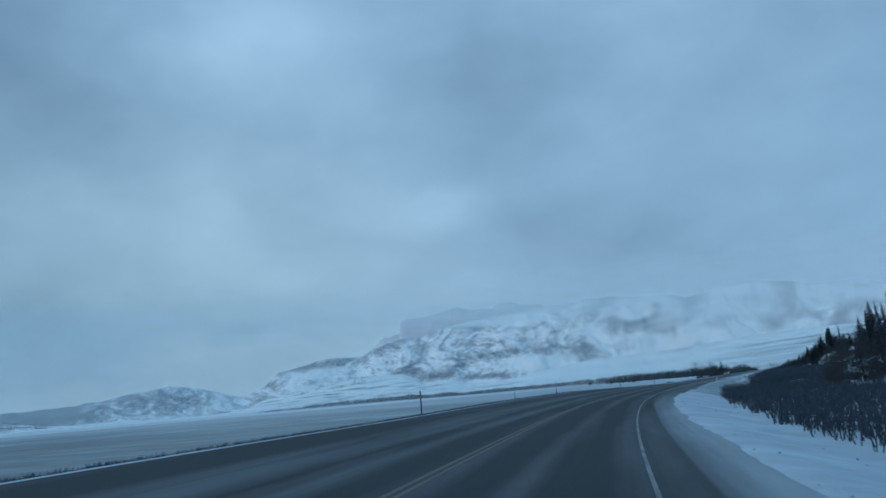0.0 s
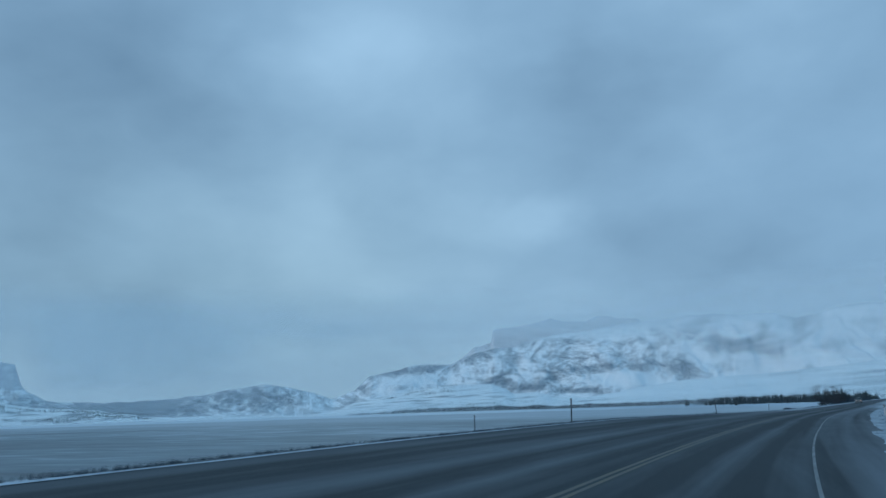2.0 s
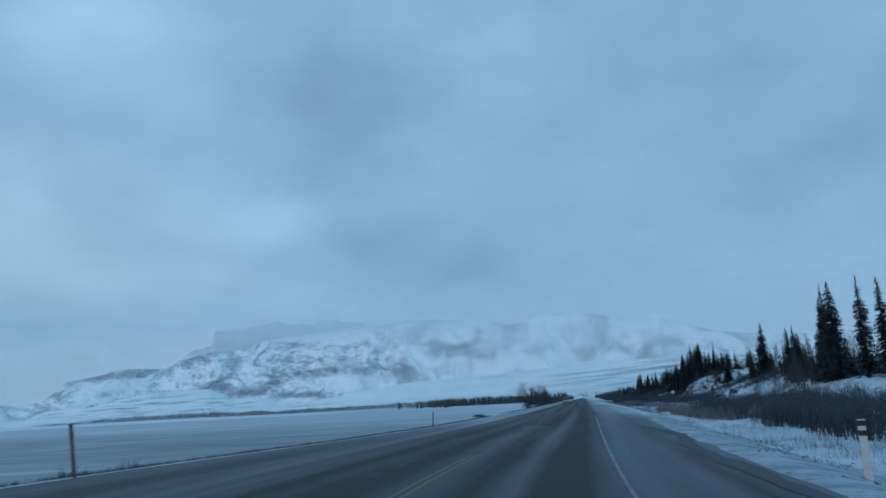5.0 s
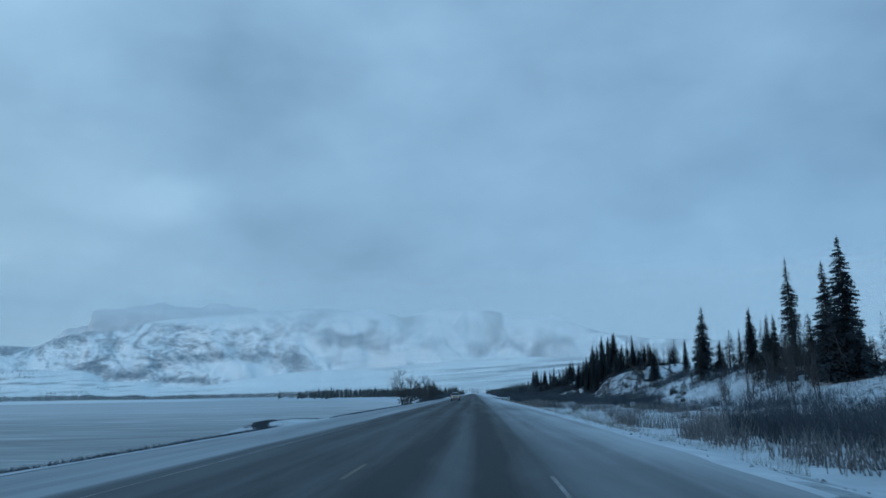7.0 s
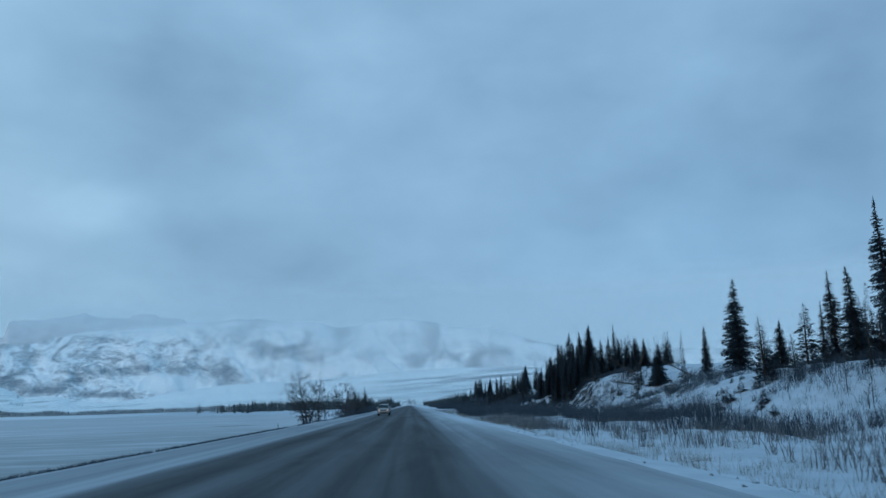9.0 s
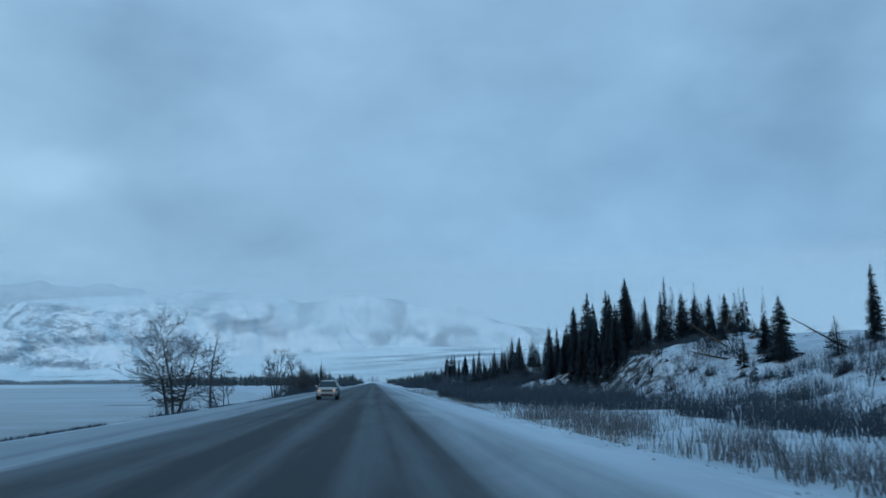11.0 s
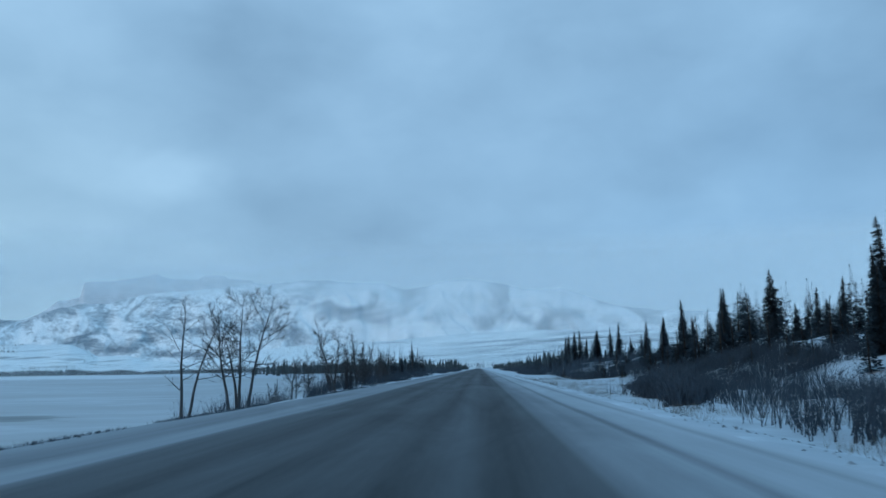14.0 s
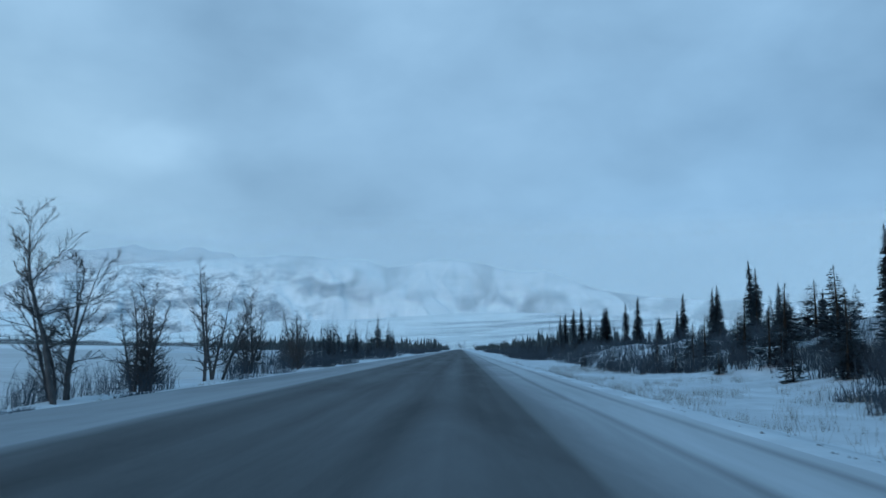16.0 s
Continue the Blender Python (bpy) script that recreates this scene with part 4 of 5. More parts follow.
# a few spruces among the brush of the lake shore
for x, y, top in ((-20, 431, 10.6), (-19.4, 425, 9.2), (-21, 440, 8.8), (-22.5, 486, 10.2), (-21, 478, 8.6), (-18, 452, 7.8)):
    spruce(1, x, y, top, 1.0, label="narrow dark spruce among shore brush", group="spruces on the shore")
# low young spruces at the foot of the knoll
rng = np.random.RandomState(12)
for x, y, high in ((25.6, 272, 3.6), (28.5, 270, 4.4), (24.0, 276, 2.8), (30.5, 273, 4.8), (27.4, 275, 3.6), (32.5, 268, 5.2), (22.5, 286, 2.2), (27, 285, 3.2), (21, 293, 2.2), (19, 330, 2.3), (20.5, 318, 2.2),
                   (23.5, 296, 4.2), (25.5, 299, 5.0), (27.5, 294, 5.4), (22.0, 303, 3.8), (29.0, 289, 5.8), (31.0, 284, 6.4), (26.5, 286, 4.4), (33.0, 280, 7.0), (29.5, 272, 6.6), (31.8, 269, 7.6), (33.5, 265, 7.2), (28.2, 277, 5.2), (30.5, 266.5, 6.0), (34.5, 272, 8.0), (33, 258, 4.5), (35, 248, 5.0), (36, 202, 3.2), (41, 170, 3.4), (39, 174, 2.8), (44, 166, 3.6), (37, 168, 2.2), (40.5, 177, 2.6), (29, 300, 4.0), (33, 292, 5.0)):
    spruce(int(rng.choice([0, 2, 4])), x, y, ground_at(x, y) + high, 1.3, label="low bushy young spruce in the snow", group="young spruces")
for i in range(84):
    y = rng.uniform(206, 256) if i < 64 else rng.uniform(84, 140)
    x = rng.uniform(30, 43) if i < 64 else rng.uniform(40, 52)
    spruce(int(rng.choice([0, 2, 4])), x, y, ground_at(x, y) + rng.uniform(2.0, 7.0 if x > 34 else 4.0), 1.2, label="low bushy young spruce in the snow", group="young spruces")
# the denser stand behind and further along
stand = []
for i in range(136):
    y = rng.uniform(200, 252) if i < 36 else rng.uniform(60, 128) if i < 60 else rng.uniform(262, 660)
    x = rng.uniform(44, 58) if y < 260 else rng.uniform(45, 66) if y < 430 else rng.uniform(30, 60)
    high = rng.uniform(6.5, 11.5) if 195 < y < 260 else rng.uniform(5, 9) if y < 260 else rng.uniform(4.0, 7.5) if y < 430 else rng.uniform(5.5, 10.5)
    high = min(high, 15.0 - ground_at(x, y)) if y < 260 else high
    stand.append((int(rng.randint(0, 7)), x, y, high, rng.uniform(0.85, 1.15)))
stand += [(int(rng.randint(0, 7)), rng.uniform(38, 50), rng.uniform(256, 345), rng.uniform(2.5, 5.5), rng.uniform(0.9, 1.3)) for i in range(40)]
stand += [(int(rng.randint(0, 7)), rng.uniform(41, 53), rng.uniform(232, 292), rng.uniform(5.0, 8.5), rng.uniform(0.9, 1.2)) for i in range(30)]
spruce_stand("spruce_stand", stand, "dense dark stand of spruces behind the knoll")
# small trees that fill the gaps on the crown and the near slope of the knoll
for i in range(60):
    y, x = (rng.uniform(200, 252), rng.uniform(37, 50)) if i < 46 else (rng.uniform(92, 120), rng.uniform(42, 56))
    spruce(int(rng.randint(0, 7)), x, y, ground_at(x, y) + rng.uniform(3.0, 8.0 if i < 46 else 5.5), rng.uniform(0.9, 1.3), group="spruces filling the knoll")
spruce_stand("spruce_clump", [(int(rng.randint(0, 7)), rng.uniform(17, 32), rng.uniform(385, 470), rng.uniform(3.5, 7.0), 1.0) for i in range(26)], "dark spruces in a willow clump by the road")
low = [(int(rng.choice([0, 2, 4])), rng.uniform(29, 43), rng.uniform(112, 202), rng.uniform(0.7, 1.9), rng.uniform(1.5, 2.4)) for i in range(60)]
low += [(int(rng.choice([0, 2, 4])), rng.uniform(41.5, 51), rng.uniform(184, 236), rng.uniform(1.2, 2.8), rng.uniform(1.4, 2.0)) for i in range(80)]
spruce_stand("juniper_scrub", low, "low dark juniper clumps on the snowy slope")
# trees on the bank inside the bend
for kind, s, a, high in ((2, -92, 26, 6.5), (0, -88, 29, 8.0), (4, -84, 24, 5.5), (1, -80, 28, 9.0), (6, -76, 31, 8.0), (2, -70, 27, 6.0), (0, -60, 30, 8.5), (1, -48, 32, 8.0)):
    x, y = (float(v) for v in on_road(s, a))
    b = float(land(s, a))
    spruce(kind, x, y, b + high, 1.15, b, group="spruces inside the bend")


spruce_stand("shore_spruces", [(int(rng.randint(0, 7)), rng.uniform(-22, -14.5), rng.uniform(318, 420), rng.uniform(4.0, 7.8), 1.0) for i in range(28)], "small dark spruces among shore brush")


def tri(verts, faces):
    """Quads as pairs of triangles."""
    return verts, np.concatenate([faces[:, [0, 1, 2]], faces[:, [0, 2, 3]]])


def spikes(p0, p1, r0):
    """Thin pointed stems: three-sided cones."""
    n = len(p0)
    a = np.arange(3) * 2 * np.pi / 3
    ring = np.stack([np.cos(a), np.sin(a), 0 * a], -1) * r0
    verts = np.concatenate([p0[:, None] + ring[None], p1[:, None]], 1).reshape(-1, 3)
    return verts, (np.arange(n)[:, None, None] * 4 + np.array([(0, 1, 3), (1, 2, 3), (2, 0, 3)])[None]).reshape(-1, 3)


def limb(rng, p, d, length, radius, depth, out, twigs=4, spread=0.6):
    """A bare limb as short rods that bows up towards the light, and the finer limbs along it."""
    n = 5 if depth > 0 else 2
    step = length / n
    for i in range(n):
        d = d + rng.normal(0, 0.09, 3) + np.array([0, 0, 0.07])
        d = d / np.linalg.norm(d)
        q = p + d * step
        r0, r1 = radius * (1 - 0.85 * i / n), radius * (1 - 0.85 * (i + 1) / n)
        out.append((p, q, r0, r1))
        if depth > 0 and i:
            for _ in range(twigs if length > 0.8 else 1):
                side = np.cross(d, rng.normal(0, 1, 3))
                side = side / (np.linalg.norm(side) + 1e-9)
                f = rng.rand()
                limb(rng, p * (1 - f) + q * f, d * 0.8 + side * spread * rng.uniform(0.5, 1.1), length * rng.uniform(0.28, 0.55) * (1.15 - 0.6 * i / n), r1 * 0.62, depth - 1, out, max(twigs - 1, 2), spread)
        p = q


def bare_tree(x, y, z, high, seed, stems=1, lean=0.04, label="leafless poplar tree beside the frozen lake", first=0.15, reach=0.3, thick=0.015, depth=1, limbs=3, round_=0.0, dense=2, part_="leafless trees along the shore", tilt=(0, 0), rise=0.25):
    """A leafless tree: stems with side limbs that rise and divide. round_: how far the longest limbs sit from the foot."""
    rng = np.random.RandomState(seed)
    root = new("bare_tree")
    root.location = (x, y, z)
    turn = rng.uniform(0, 6.28)
    for k in range(stems):
        wood, twig = [], []
        away = np.array([math.cos(turn + k * 6.28 / stems), math.sin(turn + k * 6.28 / stems), 0]) * (stems > 1)
        p = away * rng.uniform(0.10, 0.05 * high + 0.15) + np.array([0, 0, -0.2])
        d = away * rng.uniform(0.3, 1.2) * (lean + 0.05) + np.array([tilt[0] + rng.normal(0, lean), tilt[1] + rng.normal(0, lean), 1.0])
        tall = (high + 0.2) * (1.0 if k == 0 else rng.uniform(0.72, 0.97))
        n = 14
        for i in range(n):
            d = d + rng.normal(0, 0.045, 3) * np.array([1, 1, 0])
            d = d / np.linalg.norm(d)
            q = p + d * tall / n
            r0, r1 = (max(high * thick * max(1 - j / n, 0.03) ** 0.85, 0.008) for j in (i, i + 1))
            wood.append((p, q, r0, r1))
            f = (i + 0.5) / n
            if f >= first:
                grow = np.interp(f, [first, first + 0.12 + round_ * 0.3, 1.0], [0.45 + 0.4 * (1 - round_), 1.0, 0.20 + 0.4 * round_])
                for _ in range(limbs):
                    a, g = rng.uniform(0, 2 * math.pi), rng.rand()
                    out = np.array([math.cos(a), math.sin(a), rng.uniform(-0.35, 0.35) + rise + 0.75 * f])
                    limb(rng, p * (1 - g) + q * g, out / np.linalg.norm(out), tall * reach * grow * rng.uniform(0.45, 1.1), r1 * 0.55, depth, twig, dense, 0.7)
            p = q
        for nm, rods, sides in (("stem", wood, 6), ("branchwork", twig, 3)):
            if not rods:
                continue
            a, b, r0, r1 = (np.array(c) for c in zip(*rods))
            if nm == "branchwork":
                last = r1 < 0.5 * r0
                r0, r1 = np.maximum(r0, 0.011), np.maximum(r1, 0.005)
                v0, f0 = tri(*sticks(a[~last], b[~last], r0[~last], r1[~last], 3))
                v1, f1 = sticks(a[last], b[last], r0[last], 0.001, 3)
                f1 = f1[:, :3]
                form = (np.concatenate([v0, v1]), np.concatenate([f0, f1 + len(v0)]))
            else:
                form = sticks(a, b, r0, r1, sides)
            part(nm, mesh_of("bare_" + nm, *form, M_POPLAR), root)["kind"] = "stuff" if nm == "branchwork" else "part"
    return tagged(root, label, "tree", part_)


def shore_z(x, y):
    return float(land(y, x)) + 0.02


for x, y, high, seed, stems, kw in (
        (-11.8, 155.9, 6.0, 41, 3, {"dense": 2, "lean": 0.10, "reach": 0.62, "first": 0.12, "depth": 2, "limbs": 3, "round_": 0.8, "thick": 0.020, "rise": -0.25, "label": "broad many-stemmed leafless tree with spreading limbs"}),
        (-11.4, 166.6, 7.0, 22, 1, {"label": "slender leafless tree with short side branches", "first": 0.1, "reach": 0.24, "limbs": 4}),
        (-11.0, 169.3, 3.6, 23, 2, {"label": "small crooked leafless sapling by the lake", "lean": 0.12, "reach": 0.3}),
        (-10.8, 171.8, 2.7, 24, 1, {"first": 0.3, "reach": 0.5, "round_": 0.6, "lean": 0.15, "label": "small crooked leafless sapling by the lake"}),
        (-11.05, 208.6, 5.7, 25, 1, {"tilt": (0.13, 0), "lean": 0.02, "first": 0.25, "reach": 0.40, "round_": 0.2, "thick": 0.014, "limbs": 1, "dense": 1, "label": "slender leafless tree with a bare stem"}),
        (-10.93, 209.2, 5.2, 26, 1, {"tilt": (0.20, 0.1), "first": 0.3, "lean": 0.03, "reach": 0.4, "limbs": 1, "dense": 1, "thick": 0.014, "rise": -0.1, "label": "leaning slender leafless tree"}),
        ):
    bare_tree(x, y, shore_z(x, y), high, seed, stems, **kw)
for x, y, high, seed, stems, kw in (
        (-13.3, 222.4, 7.0, 27, 1, {"tilt": (-0.2, 0), "first": 0.3, "reach": 0.46, "limbs": 2, "depth": 2, "lean": 0.03, "label": "leaning slender leafless tree"}),
        (-13.05, 223.4, 7.5, 47, 3, {"first": 0.34, "reach": 0.44, "limbs": 2, "depth": 2, "lean": 0.05, "round_": 0.3, "label": "tall many-stemmed leafless tree with arching limbs", "rise": -0.15}),
        (-11.4, 225.5, 1.6, 29, 7, {"lean": 0.15, "first": 0.15, "reach": 0.24, "limbs": 1, "label": "low leafless willow bush"}),
        (-13.6, 240.3, 3.4, 30, 2, {"first": 0.25, "lean": 0.1, "reach": 0.42, "round_": 0.6, "limbs": 4, "label": "small crooked leafless tree by the lake"}),
        (-13.5, 245.4, 3.7, 31, 2, {"first": 0.25, "lean": 0.1, "reach": 0.42, "round_": 0.6, "limbs": 4, "label": "small crooked leafless tree by the lake"}),
        (-12.2, 252.0, 8.0, 32, 1, {"tilt": (-0.24, 0.0), "first": 0.2, "lean": 0.05, "reach": 0.34, "limbs": 2, "depth": 2, "round_": 0.3}),
        (-12.8, 253.6, 5.6, 33, 6, {"first": 0.1, "lean": 0.08, "reach": 0.36, "limbs": 1, "depth": 2, "round_": 0.4, "thick": 0.014, "label": "many-stemmed leafless tree at the lake bank"}),
        ):
    bare_tree(x, y, shore_z(x, y), high, seed, stems, **kw)
for x, y, high, seed, stems, kw in (
        (-12.4, 260.0, 5.2, 34, 8, {"first": 0.05, "lean": 0.12, "reach": 0.28, "limbs": 4, "label": "dense many-stemmed leafless bush by the shore"}),
        (-13.2, 271.0, 7.4, 35, 1, {"first": 0.1, "reach": 0.22, "limbs": 5, "label": "slender leafless tree with short side branches"}),
        (-13.4, 273.5, 6.9, 36, 3, {"first": 0.15, "reach": 0.32, "limbs": 2, "depth": 2, "lean": 0.08}),
        (-14.2, 284.0, 6.0, 37, 4, {"first": 0.1, "limbs": 4, "depth": 2}),
        (-14.4, 303.0, 6.2, 39, 5, {"first": 0.1, "limbs": 4}),
        (-12.4, 293.0, 4.8, 38, 4, {"first": 0.1, "limbs": 4})):
    bare_tree(x, y, shore_z(x, y), high, seed, stems, **kw)
for i, (x, y, high) in enumerate(((44, 88, 9), (40, 94, 5), (42, 99, 7), (38, 112, 4.0), (47, 119, 5), (36, 150, 3.2), (38, 183, 3.5), (36, 189, 3.8), (41, 180, 4.0), (34, 207, 3.0), (42, 96, 8),
                                  (39, 275, 4.5), (37, 303, 5), (37, 86, 5.5), (38.5, 90, 6.5), (36, 93, 4.5), (39, 97, 6.0), (34, 99, 3.6), (41, 103, 5.0), (35, 104, 3.2), (31, 172, 2.6), (33, 178, 2.4), (30, 186, 2.8), (32, 196, 3.0), (35, 165, 2.6), (28, 240, 3.0), (27, 252, 2.6), (33, 82, 5.0), (35, 86, 6.0), (37, 80, 6.5), (39, 92, 7.0), (36.5, 97, 5.5), (41, 90, 7.5), (34, 91, 4.5), (38, 103, 5.5), (32.5, 95, 4.0))):
    bare_tree(x, y, ground_at(x, y), high, 60 + i, 1 + i % 3, first=0.2, reach=0.3, thick=0.010, limbs=2, label="thin leafless sapling on the snowy knoll", part_="saplings on the knoll")


for s_, a_, high, seed in ((-96, 19.5, 5.2, 141), (-90, 21.0, 6.0, 142), (-86, 23.0, 5.0, 143), (-93, 23.5, 5.6, 144), (-80, 21.5, 4.4, 145)):
    x, y = (float(v) for v in on_road(s_, a_))
    bare_tree(x, y, float(land(s_, a_)), high, seed, 6, 0.06, "tall many-stemmed leafless shrub inside the bend", 0.1, 0.26, 0.009, 1, 3, 0.2, 2, "shrubs inside the bend")


def thicket(name, spots, high, seed, material, label, category, stems=6, spread=0.35, fine=0.007, twigs=3):
    """Many thin leafless stems, rising in clumps from the given spots (x, y, z)."""
    rng = np.random.RandomState(seed)
    spots = np.repeat(np.asarray(spots, float), stems, 0)
    high = np.repeat(np.broadcast_to(high, len(spots) // stems), stems) * rng.uniform(0.45, 1.1, len(spots))
    base = spots + np.stack([rng.normal(0, spread * 0.5, len(spots)), rng.normal(0, spread * 0.5, len(spots)), 0 * high - 0.05], -1)
    tilt = rng.normal(0, 0.22, (len(spots), 2))
    p1 = base + np.stack([tilt[:, 0] * high * 0.5, tilt[:, 1] * high * 0.5, high * 0.55], -1)
    p2 = p1 + np.stack([(tilt[:, 0] * 1.5 + rng.normal(0, 0.15, len(high))) * high * 0.45, (tilt[:, 1] * 1.5 + rng.normal(0, 0.15, len(high))) * high * 0.45, high * 0.45], -1)
    if twigs == 0:
        groups = [spikes(base, p2, fine * 1.4)] if np.max(high) < 0.8 else [tri(*sticks(base, p1, fine * 1.4, fine)), spikes(p1, p2, fine)]
    else:
        groups = [tri(*sticks(base, p1, fine * 1.4, fine)), spikes(p1, p2, fine)]
    for _ in range(twigs):
        f = rng.uniform(0.25, 0.95, (len(high), 1))
        a = base * (1 - f) + p1 * f
        a = np.where(rng.rand(len(high), 1) < 0.5, a, p1 * (1 - f) + p2 * f)
        b = a + np.stack([rng.normal(0, 0.17, len(high)) * high, rng.normal(0, 0.17, len(high)) * high, rng.uniform(0.08, 0.30, len(high)) * high], -1)
        w = rng.normal(0, 1, (len(high), 3))
        w = w / np.linalg.norm(w, axis=1, keepdims=True) * fine
        groups.append((np.stack([a - w, a + w, b], 1).reshape(-1, 3), np.arange(3 * len(high)).reshape(-1, 3)))
    off, vs, fs = 0, [], []
    for v, f in groups:
        vs.append(v)
        fs.append(f + off)
        off += len(v)
    ob = new(name, mesh_of(name, np.concatenate(vs), np.concatenate(fs), material))
    return tagged(ob, label, category, kind="stuff")


def scatter(n, s0, s1, a0, a1, seed, power=1.0, cluster=None):
    """Places s, across, with the ground's height, as world points."""
    rng = np.random.RandomState(seed)
    s, a = rng.uniform(s0, s1, n), a0 + (a1 - a0) * rng.rand(n) ** power
    if cluster:
        keep = fbm(s / cluster[0], a / cluster[1], 2, seed) > cluster[2]
        s, a = s[keep], a[keep]
    x, y = on_road(s, a)
    return np.stack([x, y, land(s, a)], -1)


# the thicket's front wanders: close to the road in places, far off in others
def behind_front(points):
    front = np.interp(points[:, 1], [-70, 40, 52, 96, 104, 112, 156, 160, 175, 183, 203, 206, 215, 217, 227, 247, 262, 274, 286, 293, 310], [14, 14.5, 31, 31, 25, 23, 21, 16, 13.5, 12.2, 12.0, 19, 19, 12.6, 13.6, 16.0, 20.5, 27.5, 25.5, 19, 18])
    # it thins out over a snowy gap beside the knoll
    gap = (points[:, 1] > 206) & (points[:, 1] < 240) & (points[:, 0] > 13.0 + (points[:, 1] - 216) / 2.6) & (points[:, 0] < 22)
    points = points[~gap]
    front = front[~gap]
    return points[points[:, 0] - drift(points[:, 1]) > front + 2.5 * (fbm(points[:, 1] / 6, points[:, 0] / 6, 2, 17) - 0.5)]


ditch = behind_front(scatter(8200, 40, 312, 11, 29, 71, 1.0, (9, 4, 0.32)))
thicket("willow_thicket", ditch, np.where((ditch[:, 1] > 232) & (ditch[:, 1] < 262), 0.75, 1.75) * (0.45 + 1.15 * fbm(ditch[:, 1] / 2.6, ditch[:, 0] / 2.6, 3, 37)), 72, M_BRUSH, "dense dark leafless willow thicket in the ditch", "bush", 5, 0.5, 0.016, 2)
ditch = behind_front(scatter(1900, 216, 238, 12.0, 22, 62, 1.0))
thicket("willow_thicket", ditch, 0.9 + 1.7 * fbm(ditch[:, 1] / 2.5, ditch[:, 0] / 2.5, 3, 35), 63, M_BRUSH, "dense dark leafless willow thicket in the ditch", "bush", 6, 0.5, 0.017, 2)
thicket("willow_thicket", behind_front(scatter(900, 234, 266, 14.5, 24, 61, 1.0)), 0.8, 64, M_BRUSH, "dense low willow growth in the ditch", "bush", 6, 0.5, 0.014, 2)
thicket("willow_thicket", scatter(650, 86, 240, 11.8, 24, 70, 1.0, (7, 3, 0.47)), 1.3, 69, M_BRUSH, "thin willow stems standing in roadside snow", "bush", 4, 0.4, 0.008)
thicket("willow_thicket", scatter(900, 262, 330, 28, 36, 68, 1.0, (8, 4, 0.42)), 1.5, 67, M_BRUSH, "leafless willow thicket below the knoll", "bush", 6, 0.5, 0.010)
thicket("willow_thicket", behind_front(scatter(3600, -60, 40, 12, 27, 73, 1.0, (9, 4, 0.36))), 1.8, 74, M_BRUSH, "dense dark leafless willow thicket in the ditch", "bush", 5, 0.5, 0.016, 2)
thicket("willow_thicket", scatter(3600, -190, -60, 10.0, 22, 87, 1.0, (9, 4, 0.34)), 0.95, 88, M_BRUSH, "dense dark leafless willow thicket in the ditch", "bush", 5, 0.5, 0.016, 2)
thicket("willow_thicket", scatter(2400, 312, 800, 19, 40, 75, 1.0), 2.4, 76, M_BRUSH, "far leafless willow thicket along the road", "bush", 5, 1.0, 0.02, 2)
thicket("willow_thicket", scatter(260, 207, 236, 13, 23, 57, 1.0), 1.6, 58, M_BRUSH, "thin willow stems standing in roadside snow", "bush", 4, 0.3, 0.011, 2)
thicket("knoll_scrub", scatter(1500, 236, 277, 24.5, 33.5, 59, 1.0, (6, 4, 0.42)), 1.7, 60, M_BRUSH, "dark brush round the feet of the spruces", "scrub", 6, 0.6, 0.013, 2)
thicket("knoll_scrub", scatter(700, 34, 100, 27, 40, 123, 1.0, (8, 4, 0.48)), 1.5, 124, M_BRUSH, "dark leafless brush below the spruces", "scrub", 6, 0.5, 0.010)
thicket("knoll_scrub", scatter(800, 146, 216, 25, 40, 66, 1.0, (6, 4, 0.50)), 1.1, 65, M_BRUSH, "dark brush on the slope of the knoll", "scrub", 7, 0.5, 0.009)
thicket("knoll_scrub", scatter(4800, 40, 340, 24, 54, 77, 1.0, (7, 4, 0.54)), 0.9, 78, M_BRUSH, "low dead scrub on the snowy knoll", "scrub", 5, 0.55, 0.008)
thicket("knoll_scrub", scatter(2200, 98, 168, 27, 46, 105, 1.0, (6, 4, 0.52)), 1.3, 106, M_BRUSH, "dark leafless scrub among the trees of the knoll", "scrub", 6, 0.5, 0.009)
thicket("willow_thicket", scatter(900, 380, 470, 15, 30, 107, 1.0, (9, 5, 0.36)), 2.6, 108, M_BRUSH, "dark leafless willow clump beside the road", "bush", 6, 0.7, 0.014)
rng = np.random.RandomState(131)
f_ = rng.rand(520)
rim_x, rim_y = (np.interp(f_, [0, 0.4, 0.7, 1.0], c) + rng.normal(0, 0.8, 520) for c in ([41, 42, 39.5, 31], [180, 198, 212, 222]))
thicket("turf_rim", np.stack([rim_x, rim_y, land(rim_y, rim_x)], -1), 0.8, 132, M_BRUSH, "dark overhanging turf and roots along the rim of the knoll", "scrub", 6, 0.7, 0.016, 2)
thicket("dry_grass", scatter(7000, -60, 330, 9.2, 24, 79, 1.2, (5, 3, 0.50)), 0.55, 80, M_GRASS, "dry pale grass standing in the snow", "grass", 8, 0.35, 0.004, 0)
thicket("shore_brush", scatter(900, 236, 330, -15.5, -11.2, 81, 1.0, (5, 3, 0.50)), 1.5, 82, M_BRUSH, "leafless brush under the shore trees", "bush", 7, 0.6, 0.008)
thicket("shore_brush", scatter(1700, 300, 800, -26, -12, 83, 0.7, (14, 5, 0.50)), 2.4, 84, M_BRUSH, "far leafless brush along the shore", "bush", 5, 1.0, 0.02, 2)
